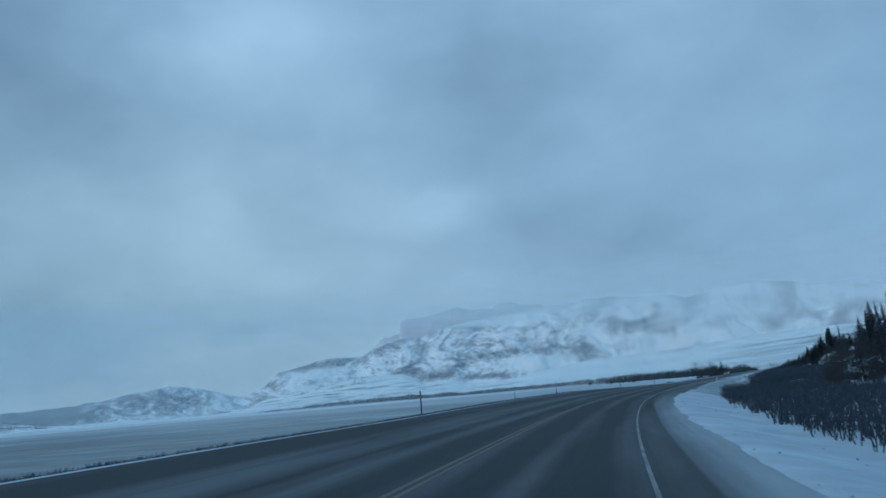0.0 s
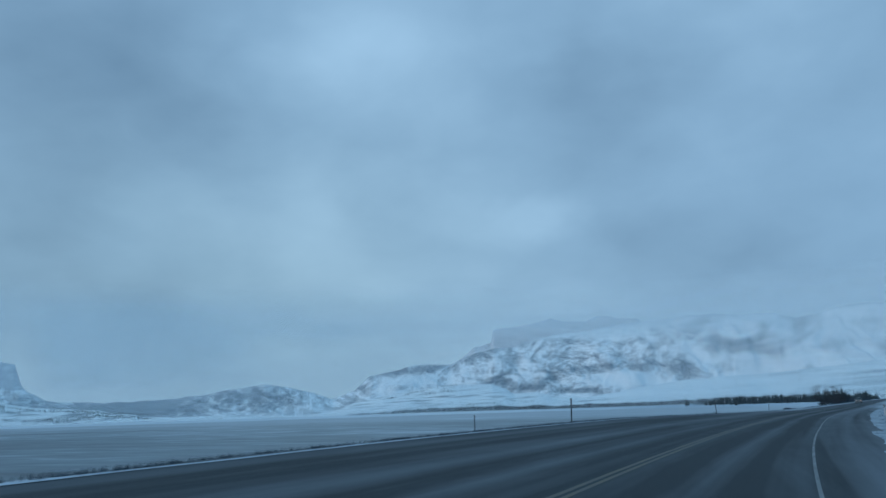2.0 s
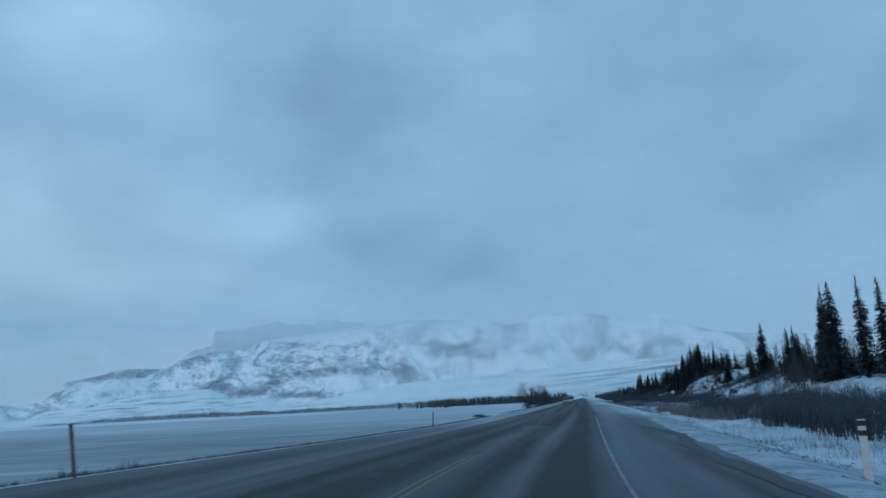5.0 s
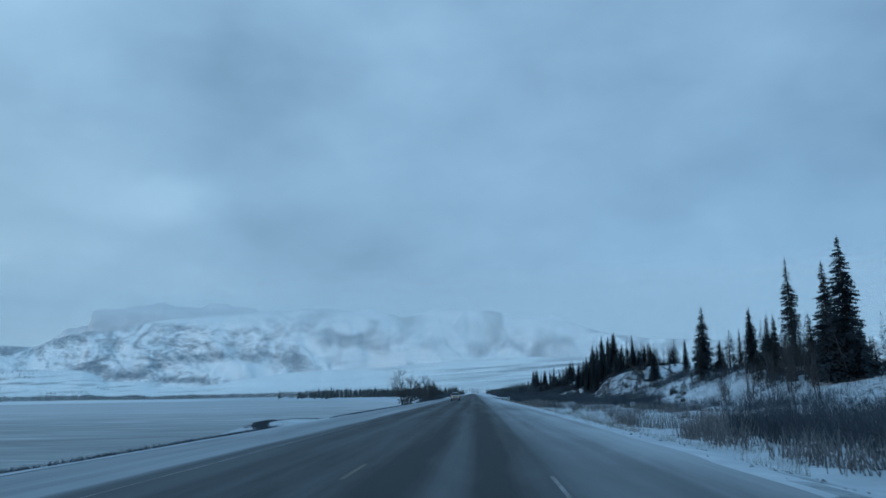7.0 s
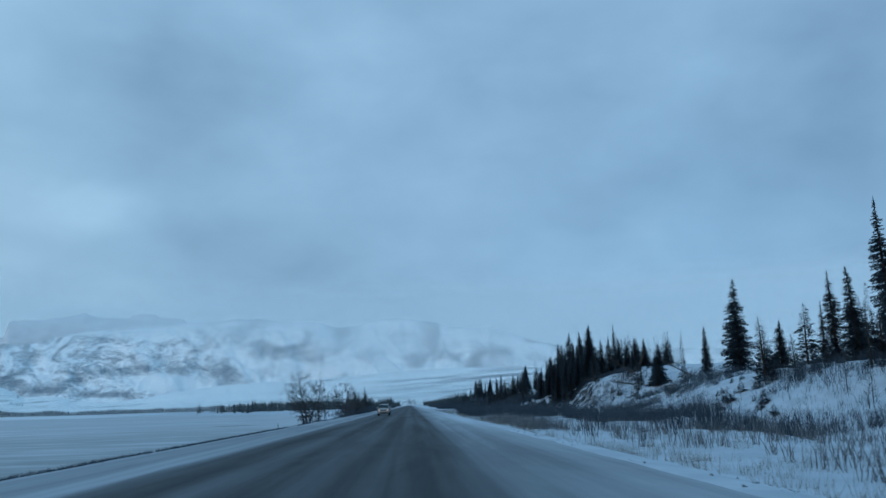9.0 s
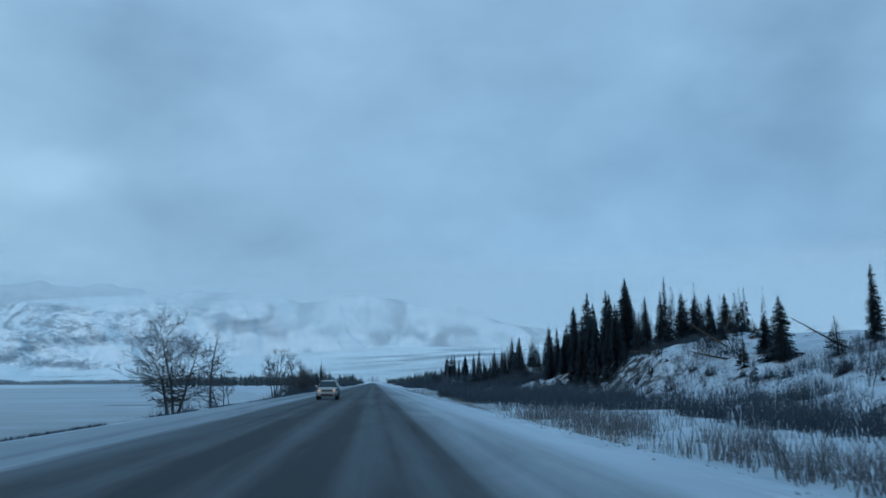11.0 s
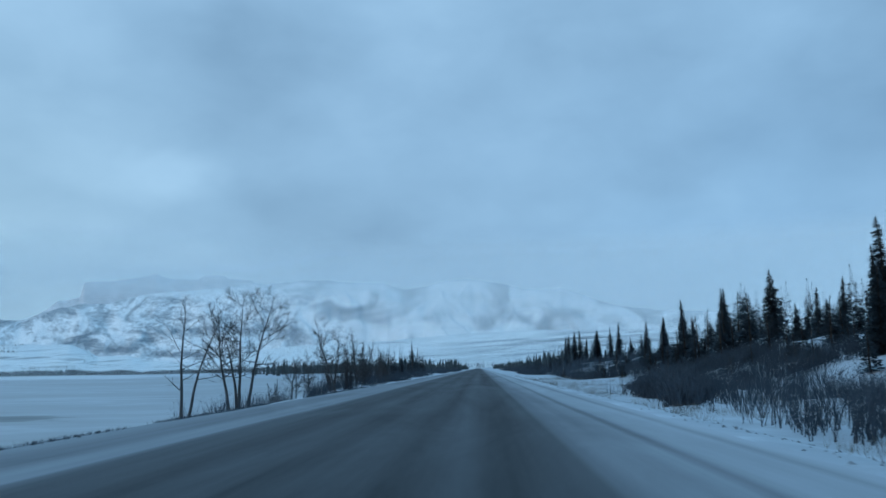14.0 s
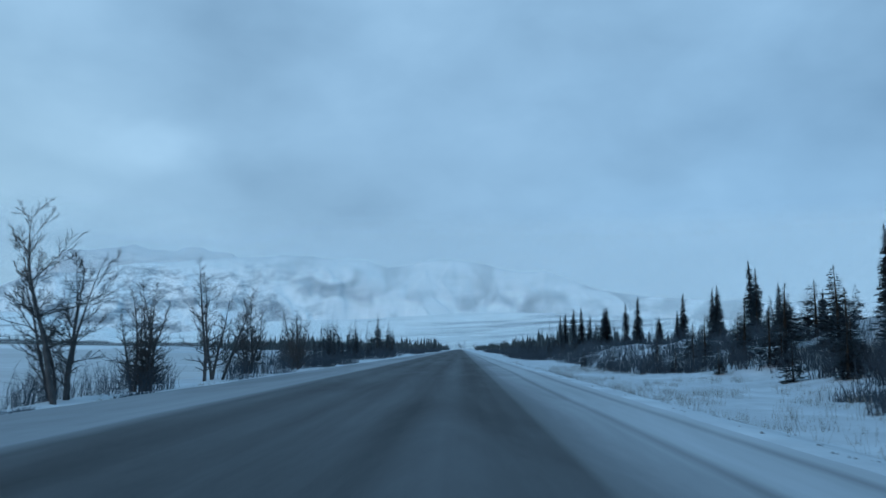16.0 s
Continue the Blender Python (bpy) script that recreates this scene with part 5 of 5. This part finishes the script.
thicket("shore_brush", np.concatenate([scatter(110, 214, 247, -14.2, -11.8, 115, 1.0, (4, 3, 0.45)), scatter(26, 153, 172, -12.6, -11.2, 116)]), 1.1, 117, M_BRUSH, "leafless brush round the feet of the shore trees", "bush", 7, 0.5, 0.008)
thicket("shore_grass", scatter(12, -38, -31, -9.0, -8.3, 118), 0.3, 119, M_BRUSH, "dark dead weeds by the marker post", "grass", 6, 0.25, 0.007)
thicket("shore_grass", scatter(900, 20, 300, -11.8, -7.9, 85, 1.0, (6, 2, 0.52)), 0.25, 86, M_GRASS, "dry grass on the lake bank", "grass", 6, 0.3, 0.004, 0)


thicket("ditch_stems", np.concatenate([scatter(2700, 12, 56, 12.0, 28, 87, 1.0, (7, 3, 0.44)), scatter(500, 62, 112, 14.0, 28, 88, 1.0, (7, 3, 0.48)), scatter(380, 112, 150, 11.2, 15, 89, 1.0, (6, 3, 0.42))]), 1.15, 88, M_STEM, "tall grey dead stems in the snowy ditch", "grass", 6, 0.4, 0.011, 0)
rng = np.random.RandomState(89)
s_e = rng.uniform(39.5, 55, 760)
a_e = -np.interp(s_e, [39.5, 42, 46, 51, 55], [8.4, 9.2, 10.2, 10.4, 8.9]) - np.abs(rng.normal(0, 0.25, 760))
thicket("shore_grass", np.stack([*on_road(s_e, a_e), land(s_e, a_e)], -1), 0.22, 90, M_BRUSH, "dark dead grass along the brow of a snowy hummock", "grass", 6, 0.3, 0.012, 0)


rng = np.random.RandomState(103)
s_e = rng.uniform(-190, 250, 9000)
s_e = s_e[((s_e < 40) | (s_e > 55)) & (fbm(s_e / 7, s_e * 0 + 1, 3, 33) > np.where(s_e > 10, 0.40, 0.0))]
a_e = -left_edge(s_e) - 0.40 + rng.normal(0, 0.16, len(s_e))
x_e, y_e = on_road(s_e, a_e)
thicket("edge_grass", np.stack([x_e, y_e, land(s_e, a_e)], -1), 0.17, 104, M_BRUSH, "dark dead grass along the edge of the lake bank", "grass", 4, 0.18, 0.012, 0)


def clods(name, s0, s1, a0, a1, n, seed, label, size=0.15):
    """Clods of snow and dirt thrown up beside the road: squashed five-sided lumps."""
    rng = np.random.RandomState(seed)
    s, a = rng.uniform(s0, s1, n), rng.uniform(a0, a1, n)
    keep = fbm(s / 4, a / 1.5, 2, seed) > 0.42
    s, a = s[keep], a[keep]
    n = len(s)
    x, y = on_road(s, a)
    r = rng.uniform(0.03, size, n)
    q = rng.uniform(0, 6.28, n)[:, None] + np.arange(5)[None, :] * 2 * np.pi / 5
    wob = r[:, None] * rng.uniform(0.6, 1.3, (n, 5))
    at = np.stack([x, y, land(s, a) - 0.02], -1)
    ring = at[:, None] + np.stack([wob * np.cos(q), wob * np.sin(q) * 0.7, 0 * q], -1)
    top = at + np.stack([rng.normal(0, 0.02, n), rng.normal(0, 0.02, n), 0.02 + r * rng.uniform(0.3, 0.8, n)], -1)
    f = np.array([(i, (i + 1) % 5, 5) for i in range(5)])
    me = mesh_of(name, np.concatenate([ring, top[:, None]], 1).reshape(-1, 3), (np.arange(n)[:, None, None] * 6 + f[None]).reshape(-1, 3), M_CLOD)
    return tagged(new(name, me), label, "clods", kind="stuff")


clods("snow_clods", -66, -10, 7.5, 11.0, 1500, 111, "dirty snow clods beside the road", 0.09)
clods("snow_clods", -10, 330, 7.6, 9.6, 1500, 112, "scattered dirty snow clods along the shoulder", 0.075)
clods("snow_clods", -200, -66, 6.0, 9.5, 260, 113, "small dirty snow clods inside the bend", 0.06)


def far_forest(name, spots, low, high, seed, label, scale=1.0):
    """A far forest of narrow conifers, each a ragged three-sided spire of stacked tiers."""
    rng = np.random.RandomState(seed)
    spots = np.asarray(spots, float)
    n = len(spots)
    tall = rng.uniform(low, high, n) * scale
    vs, fs, off = [], [], 0
    for lo, hi, w in ((0.05, 0.5, 0.15), (0.3, 0.78, 0.11), (0.55, 1.0, 0.075)):
        a = rng.uniform(0, 6.28, n)[:, None] + np.arange(4)[None, :] * 2 * np.pi / 4
        r = (tall * w)[:, None] * rng.uniform(0.6, 1.2, (n, 4))
        ring = spots[:, None] + np.stack([r * np.cos(a), r * np.sin(a), (tall * lo)[:, None] + rng.normal(0, 0.03, (n, 4)) * tall[:, None]], -1)
        tip = spots + np.stack([rng.normal(0, 0.1, n), rng.normal(0, 0.1, n), tall * hi], -1)
        vs.append(np.concatenate([ring, tip[:, None]], 1).reshape(-1, 3))
        f = np.array([(0, 1, 4), (1, 2, 4), (2, 3, 4), (3, 0, 4)])
        fs.append((np.arange(n)[:, None, None] * 5 + f[None]).reshape(-1, 3) + off)
        off += 5 * n
    return tagged(new(name, mesh_of(name, np.concatenate(vs), np.concatenate(fs), M_HAZED_NEEDLE)), label, "forest", kind="stuff")


far_forest("roadside_forest", scatter(900, 440, 1500, 24, 90, 91), 3.5, 8, 92, "dark spruce forest along the far road")
far_forest("roadside_forest", scatter(300, 560, 1600, -70, -14, 101), 3, 7, 94, "dark spruce forest between road and lake")
point = scatter(1600, 620, 1350, -230, -14, 121, 0.8, (60, 40, 0.42))
far_forest("shore_point_forest", point[point[:, 2] > -1.9], 3.0, 10.5, 122, "spruces on the low wooded point by the lake")
far_forest("hillside_forest", scatter(2600, -100, 500, 150, 520, 95), 7, 12, 96, "forest on the rising ground behind the knoll")


rng = np.random.RandomState(97)
az_ = np.concatenate([rng.uniform(4, 39, 10500), rng.uniform(-20, 66, 1500)])
r_ = shore_r(az_) + 25 + 70 * rng.rand(12000) ** 1.5
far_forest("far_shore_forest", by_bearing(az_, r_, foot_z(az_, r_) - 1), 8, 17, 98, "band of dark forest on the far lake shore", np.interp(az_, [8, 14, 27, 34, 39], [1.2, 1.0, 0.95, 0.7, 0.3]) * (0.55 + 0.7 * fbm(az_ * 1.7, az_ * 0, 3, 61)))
az_, r_ = rng.uniform(-12, 66, 26000), rng.uniform(3350, 3790, 26000)
keep_ = fbm(az_ / 3.5 + r_ / 160, r_ / 60, 3, 99) > np.where(az_ > 53, 0.53, 0.80)
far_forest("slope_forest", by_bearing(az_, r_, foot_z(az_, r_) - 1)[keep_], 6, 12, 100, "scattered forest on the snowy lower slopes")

# ---- roadside posts ----


def block(bm, x0, x1, y0, y1, z0, z1, bevel=0.0):
    c = bmesh.ops.create_cube(bm, size=1.0, matrix=Matrix.Translation(((x0 + x1) / 2, (y0 + y1) / 2, (z0 + z1) / 2)) @ Matrix.Diagonal((x1 - x0, y1 - y0, z1 - z0, 1)))
    if bevel:
        es = list({e for v in c["verts"] for e in v.link_edges})
        bmesh.ops.bevel(bm, geom=es, offset=bevel, segments=2, affect="EDGES")


def finish(name, bm, material, smooth=False):
    me = bpy.data.meshes.new(name)
    bm.normal_update()
    bm.to_mesh(me)
    bm.free()
    me.materials.append(material)
    if smooth:
        me.polygons.foreach_set("use_smooth", np.ones(len(me.polygons), bool))
    return me


def blocks(name, boxes, material, bevel=0.006):
    bm = bmesh.new()
    for b in boxes:
        block(bm, *b, bevel)
    return finish(name, bm, material)


def marker_post(s, across, high, body, label, wide=0.09, lean=(0, 0)):
    x, y = (float(v) for v in on_road(s, across))
    root = new("marker_post")
    root.matrix_basis = pose(x, y, float(land(s, across)), lean[0], lean[1], 0)
    w = wide / 2
    part("post", blocks("post", [(-w, w, -0.02, 0.02, -0.3, high)], body), root)
    part("band", blocks("band", [(-w - 0.004, w + 0.004, -0.024, 0.024, high - 0.13, high - 0.02)], M_BLACK), root, "black band")
    part("band", blocks("band", [(-w - 0.004, w + 0.004, -0.024, 0.024, high - 0.31, high - 0.20)], M_BLACK), root, "black band")
    return tagged(root, label, "marker post", "roadside marker posts")


marker_post(-133.4, -7.95, 1.35, M_POST, "grey roadside marker post with black bands", 0.075, (2, 1))
marker_post(-81, -9.05, 1.4, M_POST, "grey roadside marker post with black bands", 0.075, (0, 2))
marker_post(-34.4, -8.0, 1.2, M_POST, "grey roadside marker post with black bands", 0.08, (0, -7))
marker_post(8, -8.4, 1.1, M_POST, "grey roadside marker post with black bands", 0.075, (0, 3))
marker_post(-34.5, 8.2, 1.1, M_POST_PALE, "pale roadside marker post with black bands", 0.14, (0, 1))


def stake(s, across, high):
    x, y = (float(v) for v in on_road(s, across))
    root = new("stake")
    root.location = (x, y, float(land(s, across)))
    part("rod", blocks("rod", [(-0.025, 0.025, -0.02, 0.02, -0.3, high)], M_POST), root)
    part("cap", blocks("cap", [(-0.03, 0.03, -0.025, 0.025, high, high + 0.03)], M_BLACK), root)
    return tagged(root, "thin dark stake on the bank of the lake", "stake")


stake(-86, -12.9, 0.95)
stake(120, -9.6, 0.5)

# ---- the oncoming car ----
M_CAR = plain("white_car_paint", (0.36, 0.37, 0.38), 0.30)
M_GLASS_DARK = Paint("car_glass", 0.06).colour((0.012, 0.016, 0.02)).m
M_TRIM = plain("black_plastic", (0.018, 0.018, 0.020), 0.55)
M_TYRE = plain("tyre_rubber", (0.015, 0.015, 0.016), 0.85)
M_RIM = plain("alloy_rim", (0.35, 0.36, 0.37), 0.35, 0.8)
M_CHROME = plain("chrome_trim", (0.55, 0.56, 0.57), 0.2, 0.9)


def glow_paint(name, c, power):
    p = Paint(name, 0.2)
    p.colour(c)
    p.b.inputs["Emission Color"].default_value = (*c, 1)
    p.b.inputs["Emission Strength"].default_value = power
    return p.m


M_LAMP = glow_paint("headlamp_glass", (1.0, 0.66, 0.36), 1.5)
M_SIGNAL = glow_paint("signal_glass", (1.0, 0.42, 0.20), 0.9)
M_LAMP_CLEAR = plain("clear_lamp_cover", (0.20, 0.22, 0.24), 0.12)
M_SEAM = plain("panel_gap", (0.05, 0.052, 0.055), 0.7)


def loft(name, rings, material, smooth=True, caps=True):
    """A skin over rings of points, each ring as long as the others."""
    rings = np.asarray(rings, float)
    m, k, _ = rings.shape
    bm = bmesh.new()
    vs = [[bm.verts.new(p) for p in ring] for ring in rings]
    for a, b in zip(vs[:-1], vs[1:]):
        for i in range(k):
            bm.faces.new((a[i], a[(i + 1) % k], b[(i + 1) % k], b[i]))
    if caps:
        bm.faces.new(vs[0][::-1])
        bm.faces.new(vs[-1])
    bmesh.ops.recalc_face_normals(bm, faces=bm.faces)
    return finish(name, bm, material, smooth)


def body_ring(y, half, low, high, belly=0.0):
    """One cross-section of the car's lower body, seen from the front."""
    out = []
    for i in range(20):
        a = 2 * math.pi * i / 20
        c, s = math.cos(a), math.sin(a)
        x = half * math.copysign(abs(c) ** 0.38, c)
        z = (low + high) / 2 + (high - low) / 2 * math.copysign(abs(s) ** 0.5, s)
        out.append((x * (1 - 0.06 * (s > 0.3) * s), y, z))
    return out


def roof_ring(z, half, y0, y1):
    out = []
    for i in range(24):
        a = 2 * math.pi * i / 24
        c, s = math.cos(a), math.sin(a)
        out.append((half * math.copysign(abs(c) ** 0.32, c), (y0 + y1) / 2 + (y1 - y0) / 2 * math.copysign(abs(s) ** 0.32, s), z))
    return out


def slab(name, corners, thick, material):
    """A thin plate over four corners, thickened inwards along its normal."""
    c = [Vector(p) for p in corners]
    n = (c[1] - c[0]).cross(c[3] - c[0]).normalized() * thick
    bm = bmesh.new()
    a = [bm.verts.new(p) for p in c]
    b = [bm.verts.new(p - n) for p in c]
    bm.faces.new(a)
    bm.faces.new(b[::-1])
    for i in range(4):
        bm.faces.new((a[i], b[i], b[(i + 1) % 4], a[(i + 1) % 4]))
    bmesh.ops.recalc_face_normals(bm, faces=bm.faces)
    bmesh.ops.bevel(bm, geom=list(bm.edges), offset=thick * 0.3, segments=1, affect="EDGES")
    return finish(name, bm, material)


def disc(bm, x0, x1, r0, r1, segs=28):
    """A turned ring round the x axis between two radii."""
    rings = []
    for x, r in ((x0, r1), (x0, r0), (x1, r0), (x1, r1)):
        rings.append([bm.verts.new((x, r * math.cos(2 * math.pi * i / segs), r * math.sin(2 * math.pi * i / segs))) for i in range(segs)])
    for a, b in ((0, 1), (1, 2), (2, 3), (3, 0)):
        for i in range(segs):
            bm.faces.new((rings[a][i], rings[a][(i + 1) % segs], rings[b][(i + 1) % segs], rings[b][i]))


def car(x, y):
    root = new("oncoming_car")
    root.location = (x, y, 0.0)
    part("body", loft("car_body", [body_ring(-2.44, 0.66, 0.42, 0.86), body_ring(-2.38, 0.80, 0.32, 0.98), body_ring(-2.2, 0.88, 0.28, 1.04), body_ring(-1.8, 0.92, 0.27, 1.08),
                                   body_ring(-1.2, 0.935, 0.27, 1.13), body_ring(0, 0.94, 0.27, 1.14), body_ring(1.6, 0.94, 0.27, 1.14), body_ring(2.2, 0.90, 0.32, 1.12), body_ring(2.42, 0.80, 0.45, 1.05)], M_CAR), root)
    part("cabin", loft("car_cabin", [roof_ring(1.06, 0.90, -1.28, 2.34), roof_ring(1.14, 0.885, -1.16, 2.32), roof_ring(1.42, 0.80, -0.72, 2.22), roof_ring(1.63, 0.71, -0.36, 2.08),
                                     roof_ring(1.71, 0.63, -0.15, 1.95), roof_ring(1.735, 0.45, 0.1, 1.7)], M_CAR), root)
    part("windscreen", slab("windscreen", [(-0.80, -1.20, 1.13), (0.80, -1.20, 1.13), (0.64, -0.42, 1.63), (-0.64, -0.42, 1.63)], 0.03, M_GLASS_DARK), root, "dark sloping windscreen")
    part("cowl", blocks("cowl", [(-0.82, 0.82, -1.36, -1.18, 1.09, 1.125)], M_TRIM, 0.012), root, "black cowl below the windscreen")
    for sx in (-1, 1):
        for y0, y1, y2, y3 in ((-0.86, 0.18, 0.18, -0.34), (0.26, 1.16, 1.10, 0.26), (1.24, 2.02, 1.72, 1.18)):
            part("side_window", slab("side_window", [(sx * 0.898, y0, 1.17), (sx * 0.898, y1, 1.17), (sx * 0.738, y2, 1.60), (sx * 0.738, y3, 1.60)][::sx], 0.03, M_GLASS_DARK), root, "dark side window")
        rail = loft("roof_rail", [[(sx * 0.60 + a, y, z + b) for a, b in ((-0.022, -0.018), (0.022, -0.018), (0.022, 0.018), (-0.022, 0.018))] for y, z in
                                  ((-0.22, 1.66), (-0.10, 1.715), (0.2, 1.742), (0.8, 1.755), (1.4, 1.742), (1.72, 1.71), (1.86, 1.63))], M_TRIM)
        part("roof_rail", rail, root, "black roof rail")
        part("mirror", loft("mirror", [[(sx * x, -0.72 + dy * r, 1.17 + dz * r) for dy, dz in ((-0.09, -0.06), (0.06, -0.09), (0.09, 0.05), (0.0, 0.10), (-0.09, 0.07))] for x, r in ((0.86, 0.35), (0.93, 0.75), (1.02, 1.0), (1.11, 0.9), (1.14, 0.5))], M_CAR), root, "white door mirror")
        lamp = part("headlamp", loft("headlamp", [[(sx * x, y, z0), (sx * x, y, z1), (sx * (x - 0.05), y + 0.16, z1 + 0.01), (sx * (x - 0.05), y + 0.16, z0)] for x, y, z0, z1 in
                                                  ((0.48, -2.455, 0.74, 0.86), (0.64, -2.435, 0.73, 0.89), (0.77, -2.36, 0.74, 0.92), (0.86, -2.22, 0.77, 0.95), (0.905, -2.02, 0.83, 0.97), (0.915, -1.88, 0.90, 0.97))], M_LAMP_CLEAR, False), root, "clear wrap-around headlamp")
        part("lens", blocks("lens", [(sx * 0.60 - 0.045, sx * 0.60 + 0.045, -2.465, -2.43, 0.785, 0.85)], M_LAMP, 0.015), lamp, "lit headlamp lens")
        part("signal", blocks("signal", [(sx * 0.72 - 0.035, sx * 0.72 + 0.035, -2.425, -2.36, 0.775, 0.85)], M_SIGNAL, 0.01), lamp, "orange turn signal")
        part("fog_lamp", blocks("fog_lamp", [(sx * 0.70 - 0.09, sx * 0.70 + 0.09, -2.43, -2.30, 0.44, 0.55)], M_TRIM, 0.02), root, "dark fog lamp pocket")
        part("door_strip", blocks("door_strip", [(min(sx * 0.93, sx * 0.955), max(sx * 0.93, sx * 0.955), -1.02, 0.95, 0.43, 0.465)], M_CHROME, 0.006), root, "chrome strip along the doors")
        part("sill", blocks("sill", [(min(sx * 0.80, sx * 0.925), max(sx * 0.80, sx * 0.925), -1.1, 1.0, 0.24, 0.34)], M_TRIM, 0.02), root, "black sill")
        for y in (-0.20, 0.82):
            part("door_handle", blocks("door_handle", [(min(sx * 0.925, sx * 0.965), max(sx * 0.925, sx * 0.965), y, y + 0.19, 0.985, 1.015)], M_CAR, 0.01), root)
        for y in (-1.04, 0.20, 1.12):
            part("door_seam", blocks("door_seam", [(min(sx * 0.90, sx * 0.944), max(sx * 0.90, sx * 0.944), y, y + 0.008, 0.42, 1.02)], M_SEAM, 0.001), root)
        for wy in (-1.52, 1.42):
            bm = bmesh.new()
            disc(bm, 0.72 * sx, 0.945 * sx, 0.22, 0.365)
            bmesh.ops.translate(bm, verts=bm.verts, vec=(0, wy, 0.365))
            bmesh.ops.recalc_face_normals(bm, faces=bm.faces)
            tyre = finish("tyre", bm, M_TYRE, True)
            bm = bmesh.new()
            disc(bm, 0.86 * sx, 0.93 * sx, 0.19, 0.235)
            for k in range(5):
                spoke = bmesh.ops.create_cube(bm, size=1.0, matrix=Matrix.Rotation(k * 2 * math.pi / 5, 4, "X") @ Matrix.Translation((0.9 * sx, 0, 0.11)) @ Matrix.Diagonal((0.03, 0.055, 0.2, 1)))
            bmesh.ops.translate(bm, verts=bm.verts, vec=(0, wy, 0.365))
            bmesh.ops.recalc_face_normals(bm, faces=bm.faces)
            wheel = part("wheel", tyre, root, "black winter tyre")
            part("rim", finish("rim", bm, M_RIM), wheel, "five-spoke alloy rim")
            bm = bmesh.new()
            disc(bm, 0.80 * sx, 0.952 * sx, 0.37, 0.44)
            bmesh.ops.translate(bm, verts=bm.verts, vec=(0, wy, 0.375))
            bmesh.ops.delete(bm, geom=[v for v in bm.verts if v.co.z < 0.30], context="VERTS")
            part("wheel_arch", finish("wheel_arch", bm, M_TRIM), root, "dark wheel arch")
    part("grille", blocks("grille", [(-0.50, 0.50, -2.465, -2.36, 0.69, 0.90)], M_TRIM, 0.03), root, "black front grille")
    part("grille_bar", blocks("grille_bar", [(-0.47, 0.47, -2.478, -2.455, 0.79, 0.812), (-0.016, 0.016, -2.478, -2.455, 0.70, 0.89)], M_CHROME, 0.005), root, "chrome grille cross")
    part("air_intake", blocks("air_intake", [(-0.54, 0.54, -2.465, -2.34, 0.34, 0.55)], M_TRIM, 0.03), root, "black lower air intake")
    part("wiper", blocks("wiper", [(-0.7, -0.02, -1.25, -1.20, 1.14, 1.16), (0.02, 0.7, -1.25, -1.20, 1.14, 1.16)], M_TRIM, 0.005), root)
    return tagged(root, "white oncoming SUV with lit headlamps and black roof rails", "car")


car(-1.95, 171.7)

# ---- dead wood on the knoll ----


def dead_tree(x, y, length, turn, rise, seed, label):
    """A fallen or leaning dead spruce, with the stubs of its branches."""
    rng = np.random.RandomState(seed)
    root = new("dead_tree")
    root.matrix_basis = Matrix.Translation((x, y, ground_at(x, y) + 0.1)) @ Matrix.Rotation(radians(turn), 4, "Z") @ Matrix.Rotation(radians(90 - rise), 4, "Y")
    z = np.linspace(-0.3, length, 9)
    pts = np.stack([0.03 * np.sin(z), 0.02 * np.cos(z * 1.3), z], -1)
    r = 0.13 * (1 - np.linspace(0, 0.85, 9))
    part("trunk", mesh_of("dead_trunk", *sticks(pts[:-1], pts[1:], r[:-1], r[1:], 6), M_BARK, True), root)
    n = 70
    f = rng.uniform(0.1, 0.98, n) * length
    a = rng.uniform(0, 6.28, n)
    ln = rng.uniform(0.3, 1.3, n) * (1.15 - f / length)
    p0 = np.stack([0 * f, 0 * f, f], -1)
    p1 = p0 + np.stack([np.cos(a) * ln, np.sin(a) * ln, rng.uniform(-0.3, 0.3, n) * ln], -1)
    part("branchwork", mesh_of("dead_branchwork", *sticks(p0, p1, 0.022, 0.008), M_BARK), root)["kind"] = "stuff"
    return tagged(root, label, "dead tree", "dead trees on the knoll")


dead_tree(42, 184, 6.0, 155, 35, 1, "leaning dead spruce with bare branches on the knoll")
dead_tree(43, 187, 4.5, 20, 62, 2, "leaning dead spruce with bare branches on the knoll")
dead_tree(40, 180, 5.0, 200, 8, 3, "fallen dead spruce trunk lying on the knoll")
dead_tree(46, 168, 5.5, 170, 30, 4, "leaning dead spruce with bare branches on the knoll")
dead_tree(38, 196, 5.0, 110, 4, 5, "fallen dead spruce trunk lying on the knoll")
dead_tree(37, 150, 4.5, 60, 5, 6, "fallen dead spruce trunk lying on the knoll")
